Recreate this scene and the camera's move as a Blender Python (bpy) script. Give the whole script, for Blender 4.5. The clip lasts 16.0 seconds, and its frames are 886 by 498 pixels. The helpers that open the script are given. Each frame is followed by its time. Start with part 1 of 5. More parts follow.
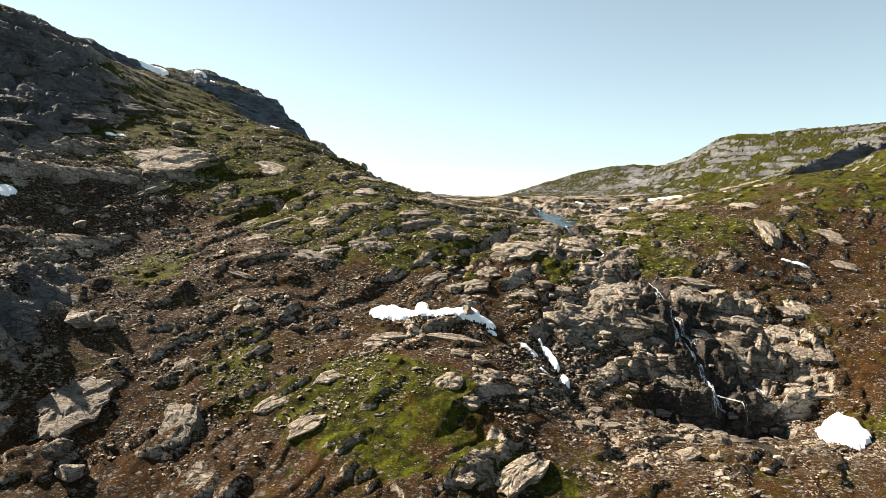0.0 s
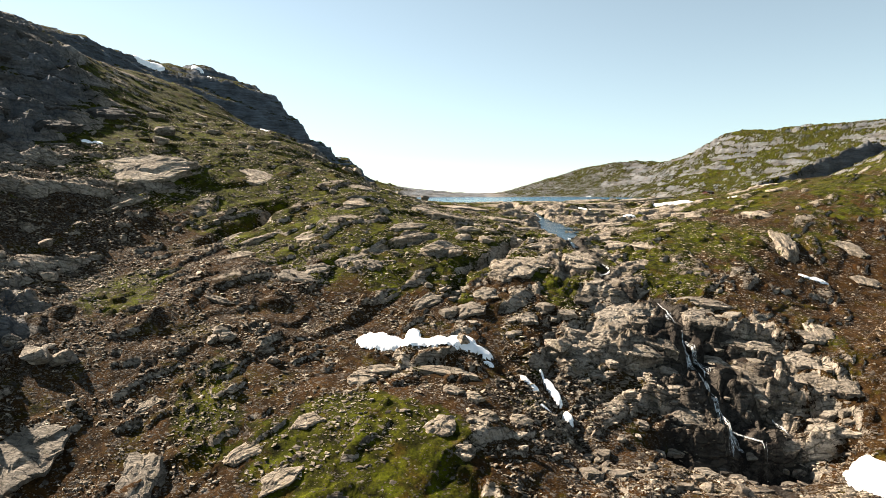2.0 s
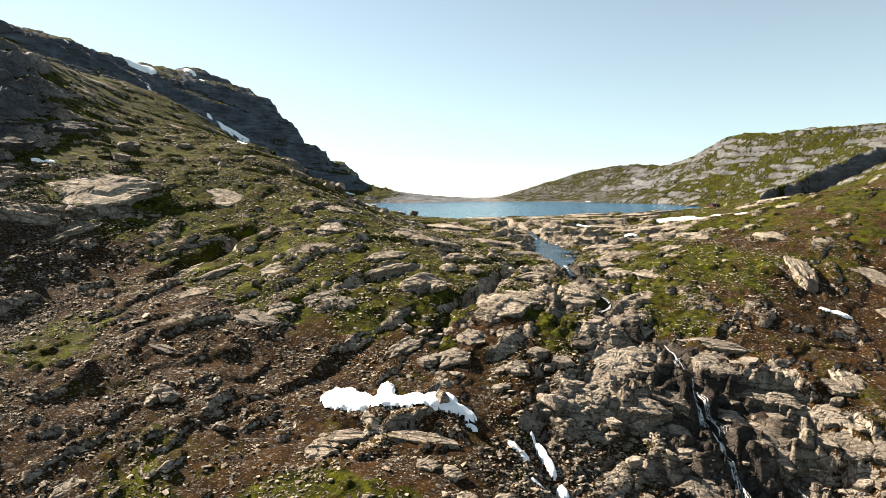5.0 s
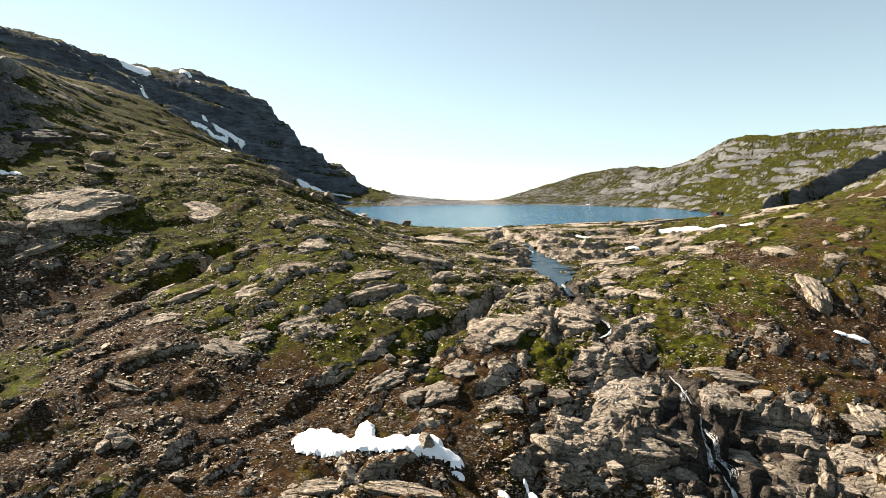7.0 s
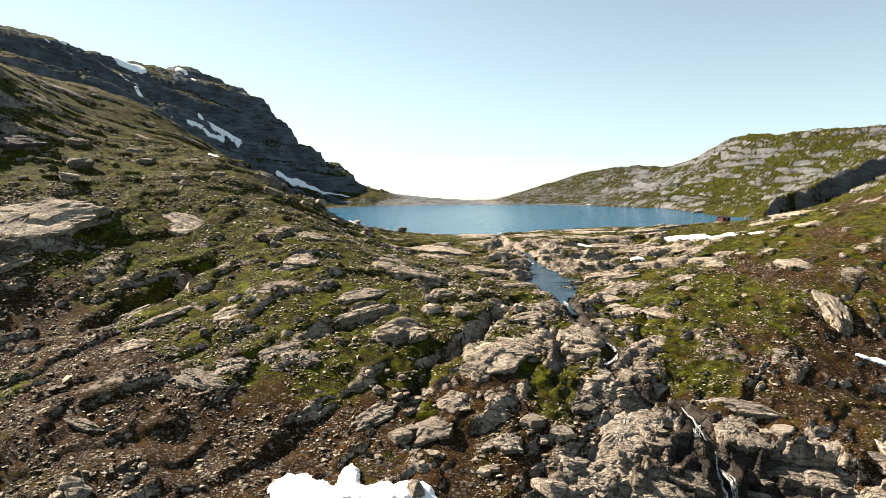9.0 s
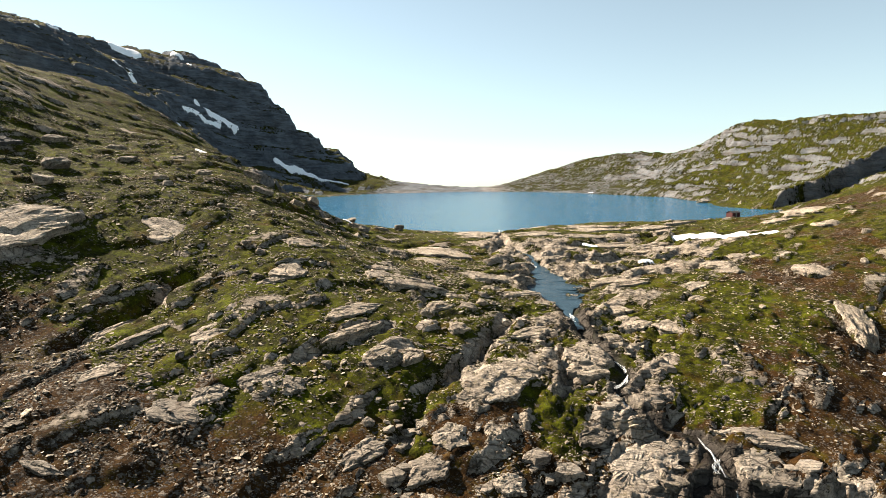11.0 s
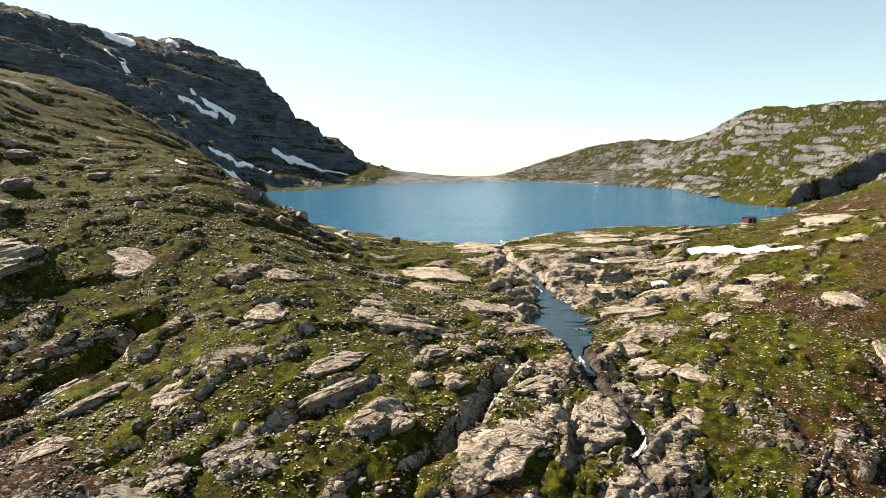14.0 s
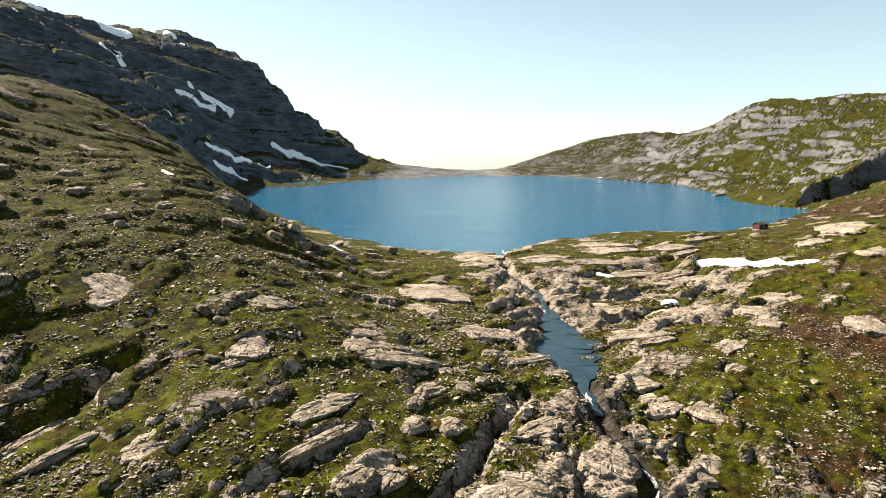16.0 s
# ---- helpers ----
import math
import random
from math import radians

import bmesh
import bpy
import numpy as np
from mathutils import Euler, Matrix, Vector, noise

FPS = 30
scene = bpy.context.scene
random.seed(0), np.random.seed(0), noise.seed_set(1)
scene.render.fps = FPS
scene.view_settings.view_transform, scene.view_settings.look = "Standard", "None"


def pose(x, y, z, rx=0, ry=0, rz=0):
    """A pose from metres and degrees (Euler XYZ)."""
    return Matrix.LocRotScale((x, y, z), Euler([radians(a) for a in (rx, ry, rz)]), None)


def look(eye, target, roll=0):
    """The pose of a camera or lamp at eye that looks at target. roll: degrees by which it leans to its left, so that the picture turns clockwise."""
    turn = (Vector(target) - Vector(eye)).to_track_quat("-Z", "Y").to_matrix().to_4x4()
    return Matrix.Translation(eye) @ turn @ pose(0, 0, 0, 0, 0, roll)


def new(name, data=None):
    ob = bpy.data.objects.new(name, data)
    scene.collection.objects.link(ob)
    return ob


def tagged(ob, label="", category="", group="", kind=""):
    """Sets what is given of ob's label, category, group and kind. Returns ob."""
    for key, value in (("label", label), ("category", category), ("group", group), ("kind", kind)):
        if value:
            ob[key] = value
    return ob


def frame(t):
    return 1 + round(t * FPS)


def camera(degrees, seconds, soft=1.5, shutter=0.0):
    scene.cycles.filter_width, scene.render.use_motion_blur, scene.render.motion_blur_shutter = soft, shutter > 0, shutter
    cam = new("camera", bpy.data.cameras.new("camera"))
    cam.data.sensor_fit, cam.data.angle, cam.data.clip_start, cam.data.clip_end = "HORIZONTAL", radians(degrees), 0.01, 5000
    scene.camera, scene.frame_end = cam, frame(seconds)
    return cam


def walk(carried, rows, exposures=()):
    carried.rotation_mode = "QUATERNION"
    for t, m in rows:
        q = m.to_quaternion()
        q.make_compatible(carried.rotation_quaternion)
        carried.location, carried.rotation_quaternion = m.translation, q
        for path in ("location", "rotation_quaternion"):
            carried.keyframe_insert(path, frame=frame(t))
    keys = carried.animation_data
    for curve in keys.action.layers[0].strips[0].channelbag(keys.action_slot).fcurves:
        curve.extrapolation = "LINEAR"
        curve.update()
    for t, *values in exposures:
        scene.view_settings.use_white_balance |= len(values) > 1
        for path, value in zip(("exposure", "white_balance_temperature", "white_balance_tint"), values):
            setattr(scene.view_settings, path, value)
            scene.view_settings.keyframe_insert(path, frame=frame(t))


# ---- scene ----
cam = camera(69.5, 16.0, soft=0.72)
PATH = [
    (0, (2.426, -0.244, 0.379), (2.397, 1.750, 0.225), -0.1),
    (0.5, (2.736, 2.738, 1.760), (2.706, 4.730, 1.592), -0.1),
    (1, (3.079, 5.925, 3.299), (3.048, 7.917, 3.125), -0.2),
    (1.5, (3.527, 8.860, 4.559), (3.495, 10.853, 4.384), -0.2),
    (2, (4.132, 11.842, 5.723), (4.098, 13.835, 5.549), -0.2),
    (2.5, (4.794, 15.168, 6.963), (4.760, 17.160, 6.790), -0.3),
    (3, (5.396, 18.214, 8.054), (5.363, 20.206, 7.880), -0.3),
    (3.5, (6.193, 21.486, 9.118), (6.159, 23.479, 8.945), -0.3),
    (4, (6.812, 24.265, 10.138), (6.778, 26.257, 9.965), -0.3),
    (6.5, (10.153, 38.497, 14.969), (10.120, 40.489, 14.797), -0.3),
    (7, (10.633, 41.100, 15.839), (10.600, 43.092, 15.667), -0.3),
    (7.5, (11.078, 43.930, 16.752), (11.044, 45.923, 16.579), -0.3),
    (8, (11.333, 46.540, 17.593), (11.300, 48.532, 17.419), -0.3),
    (8.5, (11.570, 49.233, 18.547), (11.537, 51.225, 18.370), -0.3),
    (9, (11.778, 51.753, 19.606), (11.745, 53.744, 19.424), -0.3),
    (11.5, (12.625, 65.788, 26.001), (12.587, 67.773, 25.755), -0.4),
    (12, (12.799, 68.629, 27.512), (12.759, 70.613, 27.256), -0.5),
    (12.5, (13.115, 71.234, 28.937), (13.074, 73.216, 28.675), -0.5),
    (13, (13.450, 74.068, 30.650), (13.407, 76.049, 30.380), -0.5),
    (13.5, (13.704, 76.603, 32.363), (13.659, 78.583, 32.085), -0.5),
    (14, (13.954, 79.300, 34.124), (13.907, 81.279, 33.838), -0.6),
    (14.5, (14.164, 81.921, 35.659), (14.115, 83.899, 35.366), -0.6),
    (15, (14.392, 84.648, 37.375), (14.342, 86.625, 37.073), -0.6),
    (15.5, (14.554, 87.228, 38.950), (14.503, 89.203, 38.640), -0.7),
    (16, (14.895, 89.852, 40.630), (14.841, 91.825, 40.310), -0.7),
]
walk(cam, [(t, look(eye, target, roll)) for t, eye, target, roll in PATH], exposures=[(0.0, 2.12, 6750, 8), (16.0, 2.12, 6750, 8)])

# ---- daylight: clear sky, high sun ahead and to the left ----
SUN_AZ, SUN_EL = -62.0, 37.0
world = bpy.data.worlds.new("sky")
scene.world = world
world.use_nodes = True
wn = world.node_tree
sky = wn.nodes.new("ShaderNodeTexSky")
sky.sky_type = "NISHITA"
sky.sun_disc = False
sky.sun_elevation, sky.sun_rotation = radians(SUN_EL), radians(SUN_AZ)
sky.altitude, sky.air_density, sky.dust_density, sky.ozone_density = 900, 1.0, 0.15, 1.5
haze = wn.nodes.new("ShaderNodeHueSaturation")
haze.inputs["Saturation"].default_value = 0.53
wn.links.new(sky.outputs[0], haze.inputs["Color"])
tint = wn.nodes.new("ShaderNodeMix")
tint.data_type, tint.blend_type = "RGBA", "MULTIPLY"
tint.inputs[0].default_value, tint.inputs[7].default_value = 1.0, (0.637, 0.732, 0.738, 1)
wn.links.new(haze.outputs[0], tint.inputs[6])
wn.links.new(tint.outputs[2], wn.nodes["Background"].inputs[0])
wn.nodes["Background"].inputs[1].default_value = 0.052
sun = new("sun", bpy.data.lights.new("sun", "SUN"))
sun.data.energy, sun.data.angle, sun.data.color = 5.0, radians(0.53), (1.0, 0.865, 0.73)
sx, sy = math.sin(radians(SUN_AZ)) * math.cos(radians(SUN_EL)), math.cos(radians(SUN_AZ)) * math.cos(radians(SUN_EL))
sun.matrix_world = look((sx * 900, sy * 900, math.sin(radians(SUN_EL)) * 900), (0, 0, 0))

# ---- noise on arrays ----
def lattice(ix, iy, seed):
    n = (ix.astype(np.int64) * 374761393 + iy.astype(np.int64) * 668265263 + seed * 974634777) & 0xFFFFFFFF
    n = ((n ^ (n >> 13)) * 1274126177) & 0xFFFFFFFF
    n = ((n ^ (n >> 16)) * 2246822519) & 0xFFFFFFFF
    return (n ^ (n >> 15)) / 4294967296.0


def perlin(x, y, seed=0):
    """Gradient noise, about -0.7 to 0.7."""
    x0, y0 = np.floor(x), np.floor(y)
    fx, fy = x - x0, y - y0
    u, v = fx * fx * fx * (fx * (fx * 6 - 15) + 10), fy * fy * fy * (fy * (fy * 6 - 15) + 10)
    total = 0
    for dx in (0, 1):
        for dy in (0, 1):
            a = lattice(x0 + dx, y0 + dy, seed) * 2 * math.pi
            w = (u if dx else 1 - u) * (v if dy else 1 - v)
            total = total + w * (np.cos(a) * (fx - dx) + np.sin(a) * (fy - dy))
    return total


def fbm(x, y, octaves=4, seed=0, gain=0.5):
    total, amp = 0, 1.0
    for k in range(octaves):
        total = total + amp * perlin(x * 2.03 ** k + 17.3 * k, y * 2.03 ** k - 9.1 * k, seed + k)
        amp *= gain
    return total


def cells(x, y, seed=0):
    """Voronoi cells: a random value of the nearest cell, and how near its border is."""
    x0, y0 = np.floor(x), np.floor(y)
    best, second, value = np.full(np.shape(x), 9.0), np.full(np.shape(x), 9.0), np.zeros(np.shape(x))
    for dx in (-1, 0, 1):
        for dy in (-1, 0, 1):
            cx, cy = x0 + dx, y0 + dy
            px = cx + 0.15 + 0.7 * lattice(cx, cy, seed)
            py = cy + 0.15 + 0.7 * lattice(cx, cy, seed + 1)
            d = np.hypot(px - x, py - y)
            nearer = d < best
            second = np.where(nearer, best, np.minimum(second, d))
            value = np.where(nearer, lattice(cx, cy, seed + 2), value)
            best = np.where(nearer, d, best)
    return value, second - best


def step(a, b, x):
    t = np.clip((x - a) / (b - a), 0, 1)
    return t * t * (3 - 2 * t)

# ---- materials ----
class Tree:
    """Short names for building a node material."""

    def __init__(self, name):
        self.mat = bpy.data.materials.new(name)
        self.mat.use_nodes = True
        self.nt = self.mat.node_tree
        self.bsdf = self.nt.nodes["Principled BSDF"]
        self.coord = self.nt.nodes.new("ShaderNodeTexCoord").outputs["Object"]

    def link(self, a, b):
        if isinstance(a, (int, float)):
            b.default_value = a
        elif isinstance(a, tuple):
            b.default_value = (*a, 1) if len(a) == 3 else a
        else:
            self.nt.links.new(a, b)

    def noise(self, scale, detail=4, rough=0.55, stretch=None, turn=0, offset=0):
        n = self.nt.nodes.new("ShaderNodeTexNoise")
        n.inputs["Scale"].default_value, n.inputs["Detail"].default_value, n.inputs["Roughness"].default_value = scale, detail, rough
        src = self.coord
        if stretch or turn or offset:
            m = self.nt.nodes.new("ShaderNodeMapping")
            m.inputs["Rotation"].default_value = (0, 0, radians(turn))
            m.inputs["Scale"].default_value = stretch or (1, 1, 1)
            m.inputs["Location"].default_value = (offset, offset * 0.7, 0)
            self.link(src, m.inputs["Vector"])
            src = m.outputs[0]
        self.link(src, n.inputs["Vector"])
        return n.outputs["Fac"]

    def voronoi(self, scale, feature="F1", stretch=None, turn=0, randomness=1.0):
        n = self.nt.nodes.new("ShaderNodeTexVoronoi")
        n.feature = feature
        n.inputs["Scale"].default_value, n.inputs["Randomness"].default_value = scale, randomness
        src = self.coord
        if stretch:
            m = self.nt.nodes.new("ShaderNodeMapping")
            m.inputs["Rotation"].default_value, m.inputs["Scale"].default_value = (0, 0, radians(turn)), stretch
            self.link(src, m.inputs["Vector"])
            src = m.outputs[0]
        self.link(src, n.inputs["Vector"])
        return n

    def ramp(self, fac, *stops):
        n = self.nt.nodes.new("ShaderNodeValToRGB")
        e = n.color_ramp.elements
        while len(e) < len(stops):
            e.new(0.5)
        for el, (p, c) in zip(e, stops):
            el.position, el.color = p, (*c, 1) if isinstance(c, tuple) else (c, c, c, 1)
        self.link(fac, n.inputs[0])
        return n.outputs[0]

    def mix(self, fac, a, b):
        n = self.nt.nodes.new("ShaderNodeMix")
        n.data_type = "RGBA"
        self.link(fac, n.inputs[0])
        self.link(a, n.inputs[6])
        self.link(b, n.inputs[7])
        return n.outputs[2]

    def math(self, op, a, b=0.5, clamp=False):
        n = self.nt.nodes.new("ShaderNodeMath")
        n.operation, n.use_clamp = op, clamp
        self.link(a, n.inputs[0])
        self.link(b, n.inputs[1])
        return n.outputs[0]

    def attribute(self, name):
        n = self.nt.nodes.new("ShaderNodeAttribute")
        n.attribute_name = name
        s = self.nt.nodes.new("ShaderNodeSeparateColor")
        self.link(n.outputs["Color"], s.inputs[0])
        return s.outputs

    def attribute_alpha(self, name):
        n = self.nt.nodes.new("ShaderNodeAttribute")
        n.attribute_name = name
        return n.outputs["Alpha"]

    def random(self):
        return self.nt.nodes.new("ShaderNodeObjectInfo").outputs["Random"]

    def island(self):
        return self.nt.nodes.new("ShaderNodeNewGeometry").outputs["Random Per Island"]

    def finish(self, colour, rough=0.9, height=None, bump=0.3, strength=0.8):
        self.link(colour, self.bsdf.inputs["Base Color"])
        self.link(rough, self.bsdf.inputs["Roughness"])
        self.bsdf.inputs["Specular IOR Level"].default_value = 0.25
        if height is not None:
            b = self.nt.nodes.new("ShaderNodeBump")
            b.inputs["Strength"].default_value, b.inputs["Distance"].default_value = strength, bump
            self.link(height, b.inputs["Height"])
            self.link(b.outputs[0], self.bsdf.inputs["Normal"])
        return self.mat


def cracks(t, scale, way, wide, seed, bend=0.35, turn=-45):
    """Uneven crack lines: borders of cells whose places are bent by noise."""
    n = t.nt.nodes.new("ShaderNodeTexNoise")
    n.inputs["Scale"].default_value, n.inputs["Detail"].default_value = scale * 2.2, 3
    t.link(t.coord, n.inputs["Vector"])
    a = t.nt.nodes.new("ShaderNodeVectorMath")
    a.operation = "MULTIPLY_ADD"
    t.link(n.outputs["Color"], a.inputs[0])
    a.inputs[1].default_value = (bend / scale,) * 3
    t.link(t.coord, a.inputs[2])
    m = t.nt.nodes.new("ShaderNodeMapping")
    m.inputs["Rotation"].default_value, m.inputs["Scale"].default_value, m.inputs["Location"].default_value = (0, 0, radians(turn)), way, (seed, seed, 0)
    t.link(a.outputs[0], m.inputs["Vector"])
    v = t.nt.nodes.new("ShaderNodeTexVoronoi")
    v.feature = "DISTANCE_TO_EDGE"
    v.inputs["Scale"].default_value = scale
    t.link(m.outputs[0], v.inputs["Vector"])
    return t.ramp(v.outputs["Distance"], (0.0, 1.0), (wide, 0.0))


def times(t, colour, factor):
    n = t.nt.nodes.new("ShaderNodeMix")
    n.data_type, n.blend_type = "RGBA", "MULTIPLY"
    n.inputs[0].default_value = 1.0
    t.link(colour, n.inputs[6])
    t.link(factor, n.inputs[7])
    return n.outputs[2]


def stone_colour(t, turn=-45):
    """Weathered grey-beige gneiss with lichen, stains and foliation; returns colour and relief."""
    broad = t.noise(0.13, 5, 0.6)
    grain = t.noise(1.5, 6, 0.75, offset=5)
    band = t.noise(0.55, 6, 0.7, (0.30, 1.9, 2.4), turn)
    c = t.ramp(broad, (0.32, (0.1628, 0.1365, 0.1108)), (0.48, (0.2697, 0.2302, 0.1866)), (0.66, (0.3627, 0.3149, 0.2605)))
    c = times(t, c, t.ramp(band, (0.30, 0.38), (0.47, 0.95), (0.62, 1.12)))
    c = times(t, c, t.ramp(grain, (0.32, 0.30), (0.46, 0.92), (0.66, 1.3)))
    c = t.mix(t.ramp(t.noise(0.9, 5, 0.7, offset=31), (0.55, 0.0), (0.66, 0.55)), c, (0.125, 0.105, 0.040))
    c = t.mix(t.ramp(t.noise(0.35, 4, 0.6, offset=77), (0.60, 0.0), (0.7, 0.6)), c, (0.165, 0.110, 0.070))
    h = t.math("ADD", t.math("MULTIPLY", grain, 0.9), t.math("MULTIPLY", band, 1.5))
    return c, h


def rock_material(name, tone=None, wet=0.0, mossy=False, shade_tint=False):
    t = Tree(name)
    if tone:
        t.coord = t.nt.nodes.new("ShaderNodeNewGeometry").outputs["Position"]
    c, h = stone_colour(t, 20 if tone else 0)
    for scale, way, wide, seed, w in ((0.30, (0.22, 1.5, 1.5), 0.022, 3, 0.75), (0.8, (0.25, 1.5, 1.4), 0.03, 9, 0.55), (0.16, (1.5, 0.5, 0.6), 0.008, 15, 0.7)):
        line = cracks(t, scale, way, wide, seed, 0.3, 0)
        c = t.mix(t.math("MULTIPLY", line, w), c, (0.022, 0.018, 0.013))
        h = t.math("SUBTRACT", h, t.math("MULTIPLY", line, 0.9))
    if tone == "object":
        c = times(t, c, t.ramp(t.random(), (0.0, (0.7, 0.69, 0.67)), (0.6, (1.15, 1.14, 1.12))))
    if tone == "island":
        v = t.island()
        c = times(t, c, t.ramp(v, (0.0, (0.42, 0.40, 0.38)), (0.4, (0.85, 0.83, 0.80)), (0.75, (1.15, 1.13, 1.08)), (1.0, (1.75, 1.72, 1.64))))
    if mossy:
        c = times(t, c, (1.16, 1.14, 1.10))
        creep = t.math("ADD", t.math("MULTIPLY", t.noise(0.17, 5, 0.65, offset=47), 0.7), t.math("MULTIPLY", t.noise(1.1, 4, 0.7, offset=51), 0.3))
        green = t.ramp(t.noise(0.7, 5, 0.7, offset=12), (0.38, (0.014, 0.013, 0.002)), (0.52, (0.040, 0.038, 0.003)), (0.66, (0.072, 0.060, 0.008)))
        c = t.mix(t.ramp(creep, (0.545, 0.0), (0.575, 1.0)), c, green)
    # cliff shade put into the colour: the same gneiss, darker and bluer
    if shade_tint:
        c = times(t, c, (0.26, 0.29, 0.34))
    if wet:
        c = t.mix(t.ramp(t.noise(0.16, 5, 0.65, offset=19), (0.36, wet), (0.66, 0.15)), c, (0.034, 0.030, 0.026))
    return t.finish(c, 0.92 - 0.4 * wet, h, 0.42, 1.0)


def turf_material():
    t = Tree("alpine_turf_and_stone")
    rock, heath, scree = t.attribute("cover")[:3]
    grey_haze_shade = t.attribute_alpha("cover")
    stone, relief = stone_colour(t)
    patch, mid, fine = t.noise(0.10, 5, 0.62, offset=3), t.noise(0.42, 6, 0.68, offset=9), t.noise(2.4, 5, 0.75, offset=2)
    moss = t.ramp(mid, (0.36, (0.0058, 0.0060, 0.0008)), (0.46, (0.0192, 0.0205, 0.0010)), (0.56, (0.0385, 0.0412, 0.0014)), (0.68, (0.0740, 0.0755, 0.0034)))
    gold = t.ramp(t.noise(0.14, 5, 0.65, offset=23), (0.54, 0.0), (0.66, 0.75))
    moss = t.mix(gold, moss, (0.0480, 0.0290, 0.0035))
    lime = t.ramp(t.noise(0.20, 4, 0.6, offset=91), (0.54, 0.0), (0.66, 0.8))
    moss = t.mix(lime, moss, (0.0640, 0.0740, 0.0028))
    brown = t.ramp(mid, (0.34, (0.0074, 0.0042, 0.0016)), (0.46, (0.0225, 0.0114, 0.0036)), (0.58, (0.0390, 0.0200, 0.0060)), (0.72, (0.0640, 0.0390, 0.0125)))
    rust = t.ramp(t.noise(0.13, 5, 0.65, offset=41), (0.52, 0.0), (0.64, 0.85))
    brown = t.mix(rust, brown, (0.038, 0.0165, 0.0036))
    olive = t.ramp(t.noise(0.085, 5, 0.7, offset=57), (0.55, 0.0), (0.62, 0.85))
    brown = t.mix(olive, brown, (0.0400, 0.0300, 0.0020))
    hm = t.ramp(t.math("ADD", heath, t.math("ADD", t.math("MULTIPLY", t.math("SUBTRACT", patch, 0.5), 1.5), t.math("MULTIPLY", t.math("SUBTRACT", mid, 0.5), 0.9))), (0.40, 0.0), (0.56, 1.0))
    soil = t.mix(hm, moss, brown)
    tuft = t.ramp(fine, (0.33, 0.40), (0.47, 0.85), (0.56, 1.1), (0.70, 1.7))
    soil = times(t, soil, tuft)
    # small stones lying in the turf
    many = t.math("ADD", t.math("MULTIPLY", scree, 0.7), t.ramp(t.noise(0.19, 5, 0.65, offset=63), (0.40, 0.08), (0.64, 0.70)), True)
    many = t.math("MULTIPLY", many, t.math("ADD", t.math("MULTIPLY", hm, 0.65), 0.35))
    col, height = soil, t.math("ADD", t.math("MULTIPLY", mid, 0.9), t.math("MULTIPLY", fine, 0.45))
    for scale, size, top, rise in ((3.1, 0.46, 0.62, 0.35), (1.6, 0.46, 0.55, 0.65), (0.85, 0.42, 0.36, 1.1)):
        v = t.voronoi(scale, "F1", (1.0, 1.5, 1.5), 25 * scale)
        v.distance = "CHEBYCHEV"
        s = t.nt.nodes.new("ShaderNodeSeparateColor")
        t.link(v.outputs["Color"], s.inputs[0])
        here = t.math("LESS_THAN", s.outputs[0], t.math("MULTIPLY", many, top))
        rim = t.math("ADD", v.outputs["Distance"], t.math("MULTIPLY", t.math("SUBTRACT", fine, 0.5), 0.9))
        near = t.math("LESS_THAN", rim, t.math("MULTIPLY", t.math("ADD", s.outputs[1], 0.35), size))
        m = t.math("MULTIPLY", here, near)
        pebble = t.ramp(s.outputs[2], (0.0, (0.0330, 0.0275, 0.0230)), (0.55, (0.0860, 0.0730, 0.0605)), (1.0, (0.1700, 0.1470, 0.1230)))
        col = t.mix(m, col, times(t, pebble, t.ramp(fine, (0.36, 0.55), (0.6, 1.2))))
        height = t.math("ADD", height, t.math("MULTIPLY", m, t.math("MULTIPLY", t.math("SUBTRACT", 1.4, v.outputs["Distance"]), rise)))
    rm = t.ramp(t.math("ADD", rock, t.math("MULTIPLY", t.math("SUBTRACT", t.math("ADD", t.math("MULTIPLY", mid, 0.65), t.math("MULTIPLY", fine, 0.35)), 0.5), 1.5)), (0.47, 0.0), (0.53, 1.0))
    for scale, wide, way, seed in ((0.12, 0.03, (0.25, 1.4, 1.0), 5), (0.42, 0.04, (0.3, 1.4, 1.0), 11)):
        gap = cracks(t, scale, way, wide, seed)
        stone = t.mix(t.math("MULTIPLY", gap, 0.6), stone, (0.021, 0.018, 0.010))
        relief = t.math("SUBTRACT", relief, t.math("MULTIPLY", gap, 0.9))
    height = t.math("ADD", height, t.math("MULTIPLY", grey_haze_shade, t.math("MULTIPLY", t.noise(0.2, 5, 0.7, offset=37), 7.0)))
    # far rock and crags: cooler stone with haze and shade painted in, streaks down the faces and ledges across
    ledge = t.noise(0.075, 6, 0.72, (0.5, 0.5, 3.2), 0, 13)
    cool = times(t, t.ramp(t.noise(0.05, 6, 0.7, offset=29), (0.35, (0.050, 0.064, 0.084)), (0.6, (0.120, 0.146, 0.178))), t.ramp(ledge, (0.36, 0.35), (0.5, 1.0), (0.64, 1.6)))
    stone = t.mix(t.math("MULTIPLY", grey_haze_shade, 0.85), stone, cool)
    relief = t.math("ADD", relief, t.math("MULTIPLY", grey_haze_shade, t.math("MULTIPLY", ledge, 14.0)))
    col = t.mix(rm, col, stone)
    # rock and gravel that the falling water keeps wet; crag and wall shade is painted in too
    w = t.attribute("wet")[0]
    darkened = t.ramp(t.math("ADD", w, t.math("MULTIPLY", t.math("SUBTRACT", mid, 0.5), 1.2)), (0.35, 0.0), (0.6, 0.82))
    col = t.mix(darkened, col, (0.017, 0.015, 0.014))
